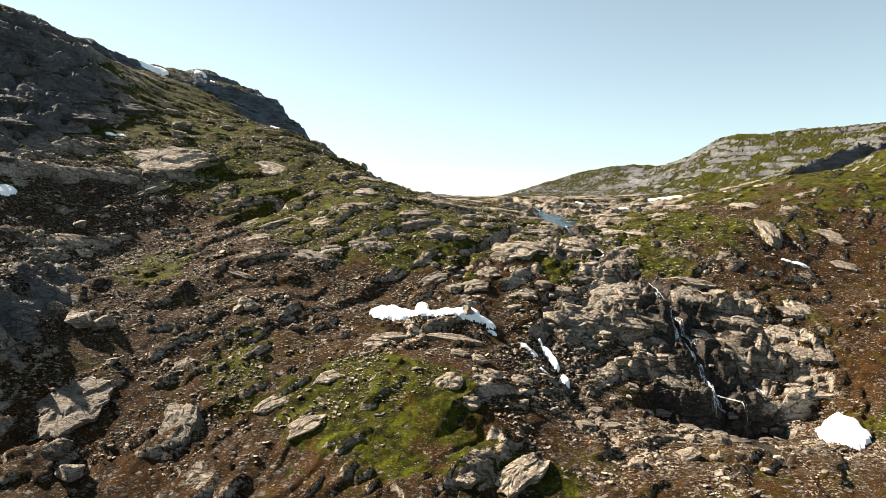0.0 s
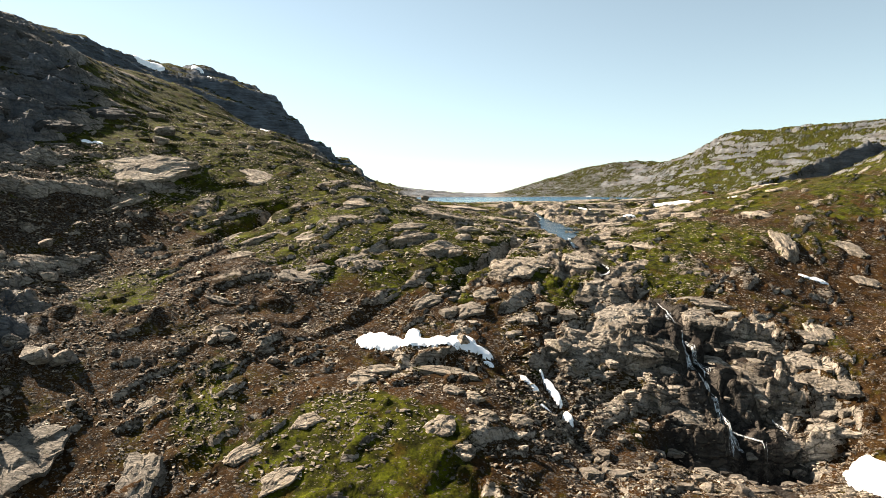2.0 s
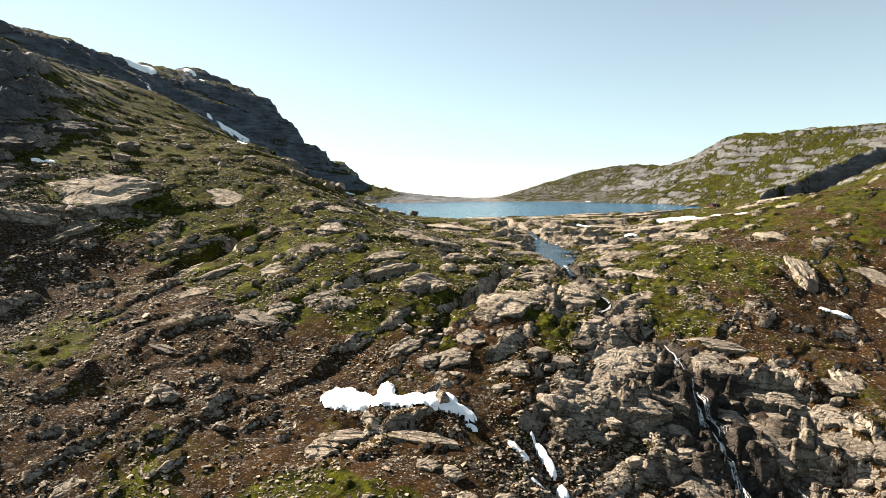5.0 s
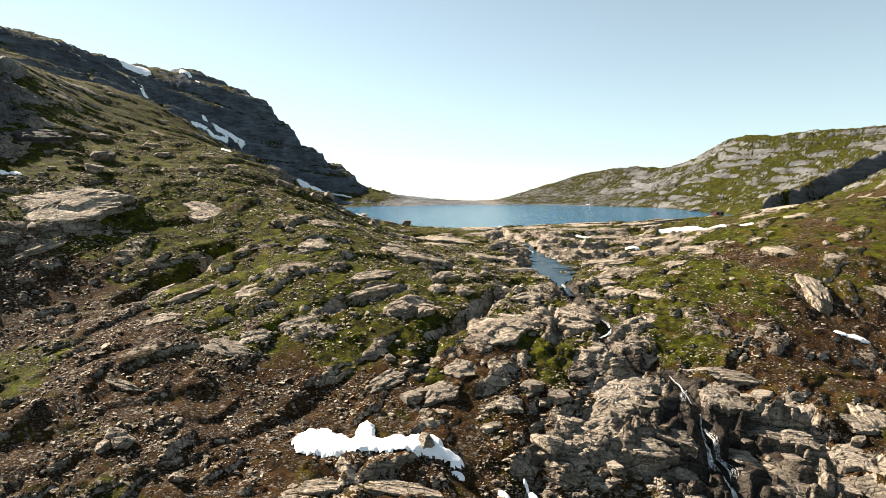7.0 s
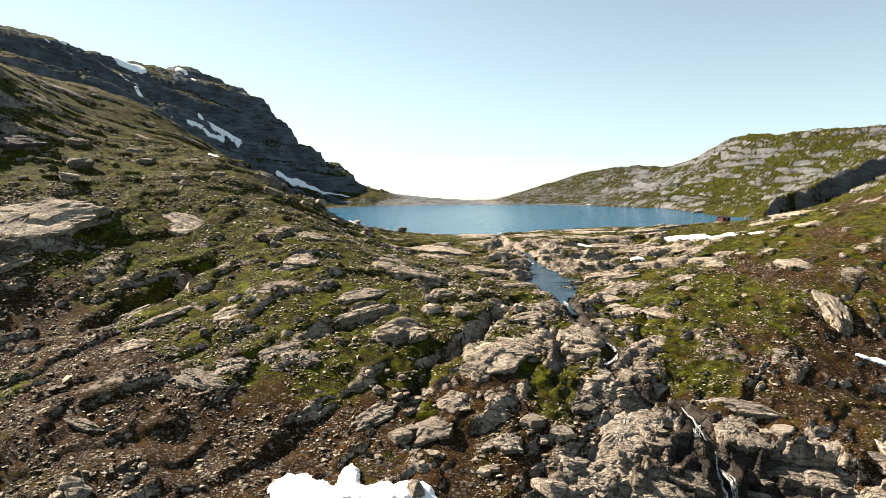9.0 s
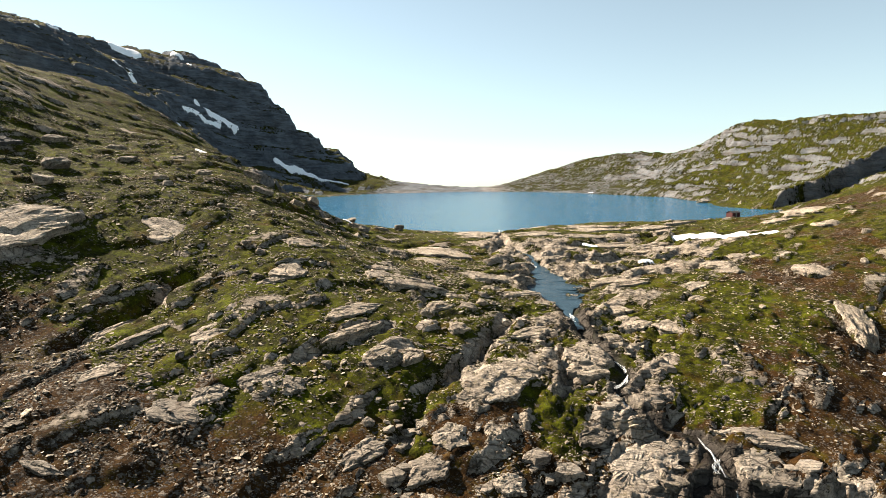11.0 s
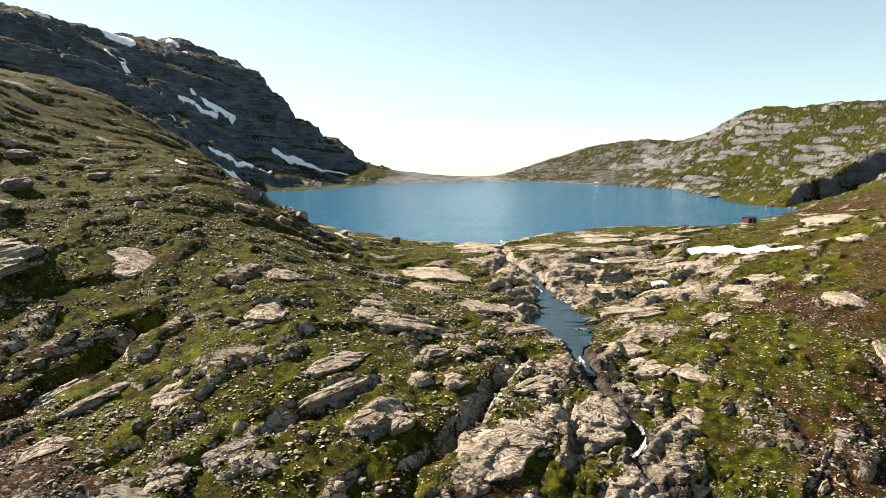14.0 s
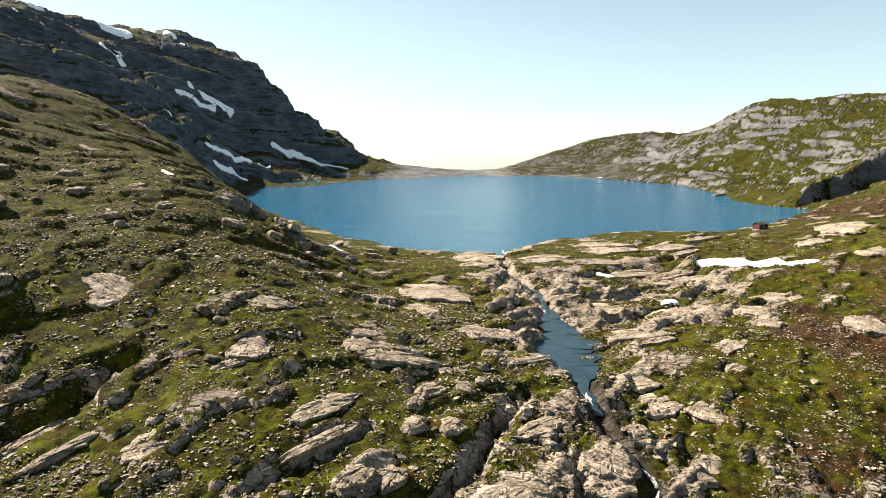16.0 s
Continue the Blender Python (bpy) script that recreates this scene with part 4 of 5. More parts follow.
snow_patch("rounded snow patch on stones below the falls", [(78.8, 123, 3.8, 5.6, 10), (80.0, 127.4, 2.1, 2.2, 0), (77.6, 118.6, 2.6, 3.4, 0)], 0.7, 0.25, 0.2)
snow_patch("small snow strip on brown heath", [(104.3, 194.9, 1.6, 0.8, -15), (108.4, 194.2, 2.6, 1.0, -5)], 0.4, 0.2, 0.22)
snow_patch("long flat snow patch near the lake", [(100, 306, 4.5, 4.4, 0), (107, 301.5, 5.5, 4.2, -20), (114.5, 297.5, 6, 3.6, -25), (122, 291, 5.5, 2.0, -35)], 0.8, 0.35, 0.14)
snow_patch("small snow remnant among flat slabs", [(60.5, 293.5, 2.0, 1.5, 0), (63, 293, 1.6, 1.2, 0)], 0.5, 0.25)
snow_patch("small snow remnant among flat slabs", [(72.4, 265.6, 1.6, 1.3, 0), (75, 266, 1.5, 1.0, 0)], 0.5, 0.25)
snow_patch("small snow remnant under mossy rocks", [(-27.6, 301, 2.0, 1.2, -20), (-24.4, 299.8, 2.0, 1.0, -25)], 0.5, 0.25)
snow_patch("shaded snow remnant at the foot of a cliff", [(-110.4, 211.3, 1.8, 1.4, 20), (-107.8, 213.4, 1.6, 1.0, 20)], 0.5, 0.25)
snow_patch("shaded snow remnant at the foot of a cliff", [(-109, 158.5, 2.0, 2.6, 0)], 0.5, 0.25)
snow_patch("thin snow strip on the green shoulder", [(-84.6, 296, 3.2, 1.2, -34), (-77.5, 291.2, 3.6, 1.0, -34)], 0.6, 0.25)
snow_patch("broad summer snowfield on the mountain top", [(-476, 1000, 10, 16, -20), (-459, 975, 12, 14, 0), (-440, 984, 10, 12, 10)], 2.5, 1.0, 0.25)
snow_band("narrow snow tongue high on the mountain", [(-372, 800), (-352, 770), (-348, 785), (-356, 812)], 2.8)
snow_band("short snow streak high on the mountain", [(-366, 816), (-378, 852)], 1.9)
snow_band("snow streak near the mountain ridge", [(-412, 1046), (-396, 1043)], 2.8)
snow_band("thin snow streak near the mountain ridge", [(-390, 1035), (-368, 1006)], 1.6)
snow_band("thin snow band slanting across the dark mountain side", [(-335, 894), (-320, 912), (-301, 926)], 2.0)
snow_band("snow band slanting across the dark mountain side", [(-339, 946), (-324, 934), (-314, 928), (-283, 937)], 3.6)
snow_band("small snow streak on the dark spur", [(-271, 714), (-256, 694)], 1.8)
snow_band("long narrow snow band at the mountain foot", [(-228, 926), (-200, 935), (-176, 942)], 2.8)
snow_band("thin snow band at the mountain foot", [(-173, 942), (-132, 931)], 1.8)
snow_band("thin snow streak under the dark spur", [(-233, 718), (-229, 763), (-217, 800)], 2.0)
snow_band("short snow streak under the dark spur", [(-216, 827), (-211, 852)], 1.5)
snow_band("snow strip above the lake under the dark spur", [(-217, 697), (-215, 739), (-207, 751)], 2.6)
snow_patch("snow remnant on the dark ridge", [(-357, 641, 3.2, 2.0, 60)], 1.0, 0.6)
snow_band("snow remnant on the dark ridge", [(-468, 831), (-462, 845)], 2.2)
snow_patch("snow remnant on the far lake shore", [(181, 858, 4.5, 2, -60)], 0.3, 0.5)


# ---- rocks ----
slab_mat, boulder_mat, pebble_mat = rock_material("gneiss_slab", None, 0.0, True), rock_material("gneiss_boulder", "object"), rock_material("loose_gneiss", "island")
# the last one is gneiss darkened to carry the cliffs' shade
stained_mat, wet_mat, shade_tint_mat = rock_material("stained_gneiss", "object", 0.22), rock_material("wet_gneiss", "object", 0.8), rock_material("shade_tinted_gneiss", None, 0.0, False, True)


def slab_mesh(length, width, thick, seed, segments=64):
    """A whaleback slab: its back sinks into the turf, its beds run lengthways, and it ends in a broken scarp (+y side)."""
    rng = np.random.default_rng(seed)
    k = int(rng.integers(6, 10))
    ang = np.sort((np.arange(k) + rng.uniform(-0.32, 0.32, k)) / k * 2 * math.pi)
    px, py = np.cos(ang), np.sin(ang)
    grow = rng.uniform(0.82, 1.12, k) / np.maximum(np.abs(px), np.abs(py)) ** 0.55
    px, py = px * grow * length / 2, py * grow * width / 2
    th = np.arange(segments) / segments * 2 * math.pi
    rx = np.interp(th, np.r_[ang[-1] - 2 * math.pi, ang, ang[0] + 2 * math.pi], np.r_[px[-1], px, px[0]])
    ry = np.interp(th, np.r_[ang[-1] - 2 * math.pi, ang, ang[0] + 2 * math.pi], np.r_[py[-1], py, py[0]])
    levels = [(0.001, 1.0), (0.15, 1.0), (0.3, 1.0), (0.45, 1.0), (0.58, 1.0), (0.7, 1.0), (0.81, 1.0), (0.9, 1.0), (0.965, 1.0), (1.0, 0.95), (1.012, 0.72), (0.975, 0.66), (0.99, 0.36), (1.025, 0.30), (1.03, -0.1), (1.06, -1.0)]
    shift = rng.uniform(0, 1)
    lay = rng.uniform(-0.5, 0.5, 24)
    verts, faces = [], []
    for n, (r, q) in enumerate(levels):
        jag = 1 + (0.07 * fbm(rx * 0.9 + n * 1.3, ry * 0.9, 3, seed) + 0.24 * fbm(rx / (0.22 * length + 0.5), ry / (0.3 * width + 0.5), 3, seed + 3) if r > 0.25 else 0)
        x, y = rx * r * jag, ry * r * jag
        v = 2 * y / width
        top = thick * (0.70 + 0.26 * step(-1.15, 0.75, v)) + 0.14 * min(thick, 1.0) * (1 - r * r) + 0.10 * thick * fbm(x / 6, y / 4, 3, seed + 5)
        top = top - 0.75 * thick * step(0.55, 1.0, r) * (1 - step(-0.3, 0.7, v + 0.5 * fbm(x / 3, y / 3, 2, seed + 4)))
        bed = y / (0.26 * width + 0.4) + 0.35 * fbm(x / (0.35 * length), y / width, 2, seed + 6) + shift
        cut = x / (0.30 * length + 0.6) + 0.5 * v + 0.3 * fbm(y / 2, x / 9, 2, seed + 8) + shift
        fb, fc = bed - np.floor(bed), cut - np.floor(cut)
        block = lay[(np.floor(bed) * 5 + np.floor(cut) * 3).astype(int) % 24]
        top = top + min(thick, 1.2) * (0.20 * block - 0.12 * (fb < 0.12) - 0.12 * (fc < 0.10)) + 0.05 * fbm(x * 0.9, y * 0.9, 3, seed + 9)
        top = np.where((block > 0.42) & (r > 0.55), top - 0.30 * min(thick, 1.2), top)
        z = top * q if q >= 0 else q * thick + 0 * x
        verts += list(zip(x, y, z))
        if n:
            for a in range(segments):
                b = (a + 1) % segments
                faces.append(((n - 1) * segments + a, (n - 1) * segments + b, n * segments + b, n * segments + a))
    faces.append(tuple(range(segments)))
    me = bpy.data.meshes.new("flat_rock")
    me.from_pydata(verts, [], faces)
    me.materials.append(slab_mat)
    return me


def tilt(x, y, turn, reach=3.0):
    """The pose of a thing that lies on the ground, turned round the ground's own slope."""
    p = [(x + reach, y), (x - reach, y), (x, y + reach), (x, y - reach), (x, y)]
    h = land(np.array([a[0] for a in p]), np.array([a[1] for a in p]))
    nrm = Vector((-(h[0] - h[1]) / (2 * reach), -(h[2] - h[3]) / (2 * reach), 1)).normalized()
    nrm = (nrm + Vector((0, 0, 0.05))).normalized()
    z = float(np.mean(on_ground(np.array([a[0] for a in p]), np.array([a[1] for a in p]))))
    q = Vector((0, 0, 1)).rotation_difference(nrm)
    return Matrix.Translation((x, y, z)) @ q.to_matrix().to_4x4() @ Matrix.Rotation(radians(turn), 4, "Z")


def rock_slab(x, y, length, width, turn, thick=0.0, label="pale grey gneiss slab with a dark broken edge", mat=None):
    """turn: the way of its long side; the scarp looks to the right of it, down the valley."""
    thick = thick or min(max(0.22 * width, 0.7), 2.2)
    mat = mat or (stained_mat if label == dark or (label == hill and y < 174) else None)
    me = slab_mesh(length, width * 1.2, thick, int(abs(x * 7 + y * 13)) % 9973)
    ob = new("flat_rock", me)
    if mat:
        me.materials[0] = mat
    ob.matrix_world = tilt(x, y, turn + 180, min(length, 8) * 0.4) @ Matrix.Translation((0, 0, -0.46 * thick - 0.10))
    return tagged(ob, label, "flat rock", "flat rocks on the hillside")


hill, lip, dark = "pale slab lying in green moss on the hillside", "flat pale slab beside the stream", "fractured slab on the dark ledges by the falls"
# hillside left of the stream
rock_slab(-6.7, 250, 7, 5, -8, 1.8, "dark-sided block standing in green moss")
rock_slab(8.9, 205.3, 8, 4.5, 49, 1.7, hill)
rock_slab(-50, 171, 10, 4, 40, 0.7, "low slab half buried in brown heath")
rock_slab(-22, 172, 9, 4, 25, 0.9, hill)
rock_slab(-30, 168, 8, 5, 30, 1.2, hill)
rock_slab(20, 300, 14, 8, 10, 1.0, lip)
rock_slab(21, 179.5, 15, 10, 30, 1.4, lip)
rock_slab(8, 158, 8, 6, 30, 1.8, dark)
rock_slab(-58.9, 219.3, 11.7, 7.6, 31, 1.0, hill)
rock_slab(-26.4, 224.0, 13.7, 6.9, 12, 0.9, hill)
rock_slab(-25.5, 207.5, 8.8, 8.7, -1, 1.0, hill)
rock_slab(-28.3, 201.1, 7.0, 3.0, 41, 0.8, hill)
rock_slab(-35.2, 183.7, 7.2, 6.1, 20, 0.9, hill)
rock_slab(-48.5, 182.9, 17.7, 2.4, 49, 1.3, "long narrow rib of rock beside a dark cleft")
rock_slab(-8.0, 186.9, 18.8, 3.2, 46, 2.2, "long tilted slab with a shadowed scarp above green moss")
rock_slab(-8.9, 193.9, 16.8, 4.9, 45, 0.9, hill)
rock_slab(-1.5, 180.4, 6.7, 4.6, 39, 1.8, "upright split slab block with a dark side")
rock_slab(3.8, 181.3, 5.4, 4.2, 50, 2.2, "upright split slab block with a dark side")
rock_slab(-5.0, 215.9, 8.2, 8.4, -25, 0.9, hill)
rock_slab(7.7, 267.1, 24.1, 18.0, 2, 1.5, hill)
rock_slab(4.5, 250.1, 10.6, 8.3, 41, 0.8, hill)
rock_slab(-5.2, 222.2, 10.0, 4.5, 27, 0.9, hill)
rock_slab(1.8, 213.2, 19.3, 5.6, 16, 1.5, hill)
rock_slab(18.9, 238.0, 14.9, 8.5, -2, 1.6, hill)
rock_slab(12.0, 213.6, 4.1, 4.1, -28, 1.3, hill)
rock_slab(15.6, 208.1, 5.1, 4.0, -16, 1.0, hill)
rock_slab(6.9, 200.2, 4.1, 4.5, -25, 2.0, "upright split slab block with a dark side")
rock_slab(13.1, 195.2, 5.5, 5.1, 34, 1.6, "upright split slab block with a dark side")
rock_slab(19.5, 313.3, 21.7, 14.0, 27, 1.0, lip)
rock_slab(21.3, 156.7, 5.4, 4.4, -11, 2.0, dark)
rock_slab(-47.8, 150.5, 8.7, 2.2, -13, 0.7, hill)
rock_slab(-33.9, 163.9, 12.3, 5.9, -7, 1.0, hill)
rock_slab(-16.4, 171.2, 6.9, 4.2, -13, 1.0, hill)
rock_slab(11.9, 163.8, 9.3, 6.1, 32, 1.4, dark)
rock_slab(-2.6, 159.8, 10.4, 4.7, 41, 1.2, dark)
rock_slab(-56.2, 186.2, 13.9, 3.2, 54, 1.4, "long narrow rib of rock beside a dark cleft")
rock_slab(-60.2, 222.4, 15.8, 7.0, -24, 1.0, hill)
rock_slab(-85.6, 185.5, 16.9, 2.5, 71, 1.2, hill)
great = rock_slab(-90.5, 205, 31, 15, 52, 2.2, "great tilted slab with moss in its middle and a dark front")
great.matrix_world = Matrix.Translation((-90.5, 205, great.location.z + 0.5)) @ Matrix.Rotation(radians(9), 4, "X") @ great.matrix_world.to_3x3().to_4x4()
# round the stream, the lake's lip and the falls
rock_slab(163, 340, 20, 12, -40, 2.0, "rounded mossy rock hump on the lake bank")
rock_slab(150, 322, 14, 9, -20, 1.6, "rounded mossy rock hump on the lake bank")
rock_slab(71, 253.2, 20, 8, 8, 1.0, lip)
rock_slab(89.5, 243.3, 9, 7, -16, 0.8, lip)
rock_slab(69, 339, 24, 14, -5, 1.4, lip)
rock_slab(92, 328, 22, 12, 8, 1.3, lip)
rock_slab(25.6, 239, 10, 6, -24, 1.4, lip)
rock_slab(62, 306, 22, 8, 12, 1.2, lip)
rock_slab(52, 285, 16, 6, 20, 1.0, lip)
rock_slab(84, 296, 20, 6, 12, 1.3, lip)
rock_slab(22, 226, 7, 4, 30, 1.4, lip)
rock_slab(38.5, 188, 8, 7, 20, 1.2, lip)
rock_slab(110, 345, 18, 9, 20, 1.5, lip)
rock_slab(47, 238, 7, 4, 20, 0.8, lip)
rock_slab(62, 238, 10, 4, 15, 0.9, lip)
rock_slab(95, 275, 14, 5, 5, 0.9, lip)
rock_slab(82.4, 147.5, 8, 7, -10, 1.6, dark)
rock_slab(46, 152, 9, 5, 5, 1.5, dark)
rock_slab(75, 158, 10, 5, -10, 2.0, dark)
rock_slab(78, 139, 7, 5, -20, 1.8, dark)
rock_slab(64, 156, 7, 4, -5, 2.0, dark)
rock_slab(47, 168, 9, 5, 20, 1.5, dark)
rock_slab(36, 169, 8, 4, 30, 1.5, dark)
rock_slab(86, 160, 9, 5, -25, 1.2, dark)
rock_slab(70, 136, 8, 4, 5, 2.0, dark)
rock_slab(29.2, 226.6, 16.0, 4.7, 33, 1.0, lip)
rock_slab(34.0, 222.5, 7.9, 5.2, 25, 0.9, lip)
rock_slab(37.0, 212.3, 6.5, 4.5, 2, 0.8, lip)
rock_slab(55.4, 262.4, 15.2, 9.6, 14, 1.4, lip)
rock_slab(51.1, 219.4, 10.9, 8.5, 5, 1.3, lip)
rock_slab(53.7, 211.2, 10.4, 8.9, 14, 1.3, lip)
rock_slab(47.5, 201.7, 6.0, 4.8, -12, 1.9, lip)
rock_slab(40.3, 192.8, 10.8, 9.7, -28, 1.9, lip)
rock_slab(29.0, 199.0, 15.6, 4.6, 37, 1.3, lip)
rock_slab(24.7, 184.5, 10.6, 7.2, 5, 1.5, lip)
rock_slab(57.9, 194.1, 6.2, 5.9, -37, 1.2, lip)
rock_slab(50.9, 191.9, 3.2, 3.4, -19, 1.1, lip)
rock_slab(102.8, 263.7, 18.5, 7.7, -39, 0.8, lip)
rock_slab(90.9, 251.8, 13.0, 7.6, -42, 0.8, lip)
rock_slab(76.8, 233.0, 14.7, 5.7, 31, 0.9, lip)
rock_slab(72.8, 221.2, 5.9, 3.7, 33, 1.5, lip)
rock_slab(59.7, 242.7, 19.4, 7.7, -2, 0.9, lip)
rock_slab(72.0, 258.7, 16.2, 13.3, 10, 0.9, lip)
rock_slab(110.6, 237.6, 10.5, 8.5, -79, 1.0, lip)
rock_slab(71.5, 279.2, 23.7, 11.2, 16, 1.4, lip)
rock_slab(78.4, 290.9, 13.0, 6.8, -6, 0.9, lip)
rock_slab(62.3, 207.6, 7.8, 6.0, -35, 1.0, lip)
rock_slab(43.9, 268.6, 16.3, 3.8, 38, 0.9, lip)
rock_slab(42.5, 309.3, 27.2, 10.9, 31, 1.0, lip)
rock_slab(70.2, 328.2, 27.2, 18.0, 21, 1.1, lip)
rock_slab(70.9, 298.1, 23.6, 6.3, 19, 1.0, lip)
rock_slab(95.1, 321.1, 16.9, 7.2, 37, 1.0, lip)
rock_slab(89.3, 290.2, 10.7, 5.9, 2, 0.8, lip)
rock_slab(157.8, 327.4, 31.4, 18.0, -94, 1.8, "rounded mossy rock hump on the lake bank")
rock_slab(137.8, 315.3, 13.3, 12.2, -13, 1.2, "rounded mossy rock hump on the lake bank")
rock_slab(142.7, 287.2, 10.9, 10.1, -92, 2.0, "rounded mossy rock hump on the lake bank")
rock_slab(41.7, 163.3, 22.2, 8.4, 38, 2.6, dark)
rock_slab(67.0, 171.5, 15.3, 4.7, -12, 1.4, dark)
rock_slab(64.3, 165.5, 10.9, 7.3, -20, 1.8, dark)
rock_slab(69.5, 150.3, 9.4, 6.0, -17, 3.0, dark)
rock_slab(28.0, 150.4, 4.6, 4.3, -12, 2.2, dark)
rock_slab(91.3, 163.6, 10.1, 7.0, -87, 1.2, "rocky rib in rusty heath")
rock_slab(51.7, 154.9, 8.3, 4.1, -24, 1.6, dark)
rock_slab(51.1, 149.5, 6.5, 3.6, -22, 2.0, dark)
rock_slab(69.8, 158.9, 7.8, 3.1, -16, 1.6, dark)
rock_slab(69.2, 148.4, 9.8, 7.0, -43, 3.0, dark)
rock_slab(51.7, 139.6, 10.6, 4.8, -1, 2.6, dark)
rock_slab(83.7, 153.4, 8.9, 7.7, -52, 1.4, dark)
rock_slab(87.0, 144.8, 6.7, 5.0, -51, 1.4, dark)
rock_slab(214, 588, 14, 7, 10, 2.2, "low rock islet near the far shore").location.z = -0.6
for x, y, length, width, turn, thick in ((-50, 268, 14, 6, 30, 2.4), (-40, 276, 12, 6, 25, 2.6), (-58, 284, 14, 6, 35, 2.4), (-34, 288, 12, 6, 20, 2.6), (-44, 296, 14, 6, 15, 2.6), (-24, 296, 11, 6, 10, 2.2), (-66, 262, 12, 5, 35, 2.0), (-78, 272, 13, 5, 40, 2.2),
                                          (-90, 262, 14, 6, 40, 2.4), (-100, 276, 14, 6, 40, 2.4), (-112, 262, 15, 6, 45, 2.6), (-16, 306, 12, 6, 5, 2.0), (-74, 250, 10, 5, 35, 1.8)):
    rock_slab(x, y, 0.55 * length, 0.7 * width, turn + 20, 1.1 * thick, "dark shaded ledge on the green shoulder")
rock_slab(106.3, 209.7, 17, 7, -96, 3.0, "layered ledge block with a black shaded side")
rock_slab(127, 212, 14, 7, -40, 1.4, "rocky rib in rusty heath")
rock_slab(122, 196, 10, 6, -30, 1.2, "rocky rib in rusty heath")
# lower slope
low = "weathered slab on the lower brown slope"
rock_slab(-44.1, 107.3, 14, 6.5, -80, 2.0, "long weathered slab pointing down the slope", stained_mat)
rock_slab(-64.7, 108.6, 18, 9.5, 70, 2.0, "broad domed slab with dark cracks on the slope", stained_mat)
for x, y, length, width, turn, thick in ((-11.7, 135.4, 11, 4.2, 14, 0.9), (2.2, 135.6, 13, 3.6, 0, 0.6), (1.7, 116.9, 8, 5, 60, 2.0), (5.5, 112.6, 5.5, 4.4, 20, 1.5), (3.8, 128.9, 4.5, 3.6, 25, 1.3), (7.6, 128.2, 4.2, 4, 29, 1.6), (-14.1, 130.8, 6.5, 5, 6, 1.3),
                                          (13.6, 100.7, 13, 5.5, 52, 2.2), (4.6, 96.4, 5, 4, 11, 1.2), (-23.4, 107, 8, 4.5, 40, 1.0), (10, 122, 5, 4, 40, 1.8), (-30, 112, 7, 4, 40, 1.0), (-21, 118, 6, 4, 20, 1.0), (-50, 121, 6, 3, 50, 0.8), (16, 126, 6, 4, 50, 1.6)):
    rock_slab(x, y, length, width, turn, thick, low)
# dark crags, with their shade painted into the stone colour
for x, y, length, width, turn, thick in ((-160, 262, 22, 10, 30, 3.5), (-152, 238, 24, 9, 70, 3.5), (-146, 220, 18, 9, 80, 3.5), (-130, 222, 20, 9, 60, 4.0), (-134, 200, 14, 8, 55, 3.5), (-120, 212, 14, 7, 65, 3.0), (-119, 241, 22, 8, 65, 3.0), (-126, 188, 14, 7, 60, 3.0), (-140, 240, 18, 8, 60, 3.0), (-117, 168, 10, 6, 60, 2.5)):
    rock_slab(x, y, length, width, turn, thick, "massive dark cliff ledge in the shade", shade_tint_mat)


def boulder_mesh(seed, fine=0):
    """An angular block: the hull of a few corners, chipped."""
    rng = np.random.default_rng(seed)
    p = rng.normal(size=(10 if not fine else 20, 3))
    p /= np.abs(p).max(1, keepdims=True) ** 0.75 * np.linalg.norm(p, axis=1, keepdims=True) ** 0.25
    p = p * rng.uniform(0.82, 1.05, (len(p), 1)) * (0.55, 0.42, 0.34)
    bm = bmesh.new()
    for c in p:
        bm.verts.new(c)
    out = bmesh.ops.convex_hull(bm, input=bm.verts)
    bmesh.ops.delete(bm, geom=[v for v in bm.verts if not v.link_faces], context="VERTS")
    if fine:
        bmesh.ops.bevel(bm, geom=list(bm.edges), offset=0.025, segments=1, affect="EDGES")
        bmesh.ops.triangulate(bm, faces=bm.faces)
        bmesh.ops.subdivide_edges(bm, edges=[e for e in bm.edges if e.calc_length() > 0.22], cuts=1)
        for v in bm.verts:
            v.co += v.normal * 0.05 * noise.fractal(v.co * 4 + Vector((seed, 0, 0)), 1.0, 2.0, 3)
    bmesh.ops.recalc_face_normals(bm, faces=bm.faces)
    me = bpy.data.meshes.new("boulder")
    bm.to_mesh(me)
    bm.free()
    me.materials.append(boulder_mat)
    return me


BLOCKS = [boulder_mesh(200 + k, 1) for k in range(9)]


def boulder(x, y, size, turn, label, group="boulders on the slope", flat=1.0, seed=0):
    ob = new("boulder", BLOCKS[seed % len(BLOCKS)])
    z = float(on_ground(np.array([x]), np.array([y]))[0])
    ob.matrix_world = Matrix.Translation((x, y, z + 0.16 * size * flat)) @ Euler((0.25 * math.sin(seed * 2.1), 0.25 * math.cos(seed * 1.7), radians(turn))).to_matrix().to_4x4() @ Matrix.Diagonal((size, size, size * flat, 1))
    return tagged(ob, label, "boulder", group)


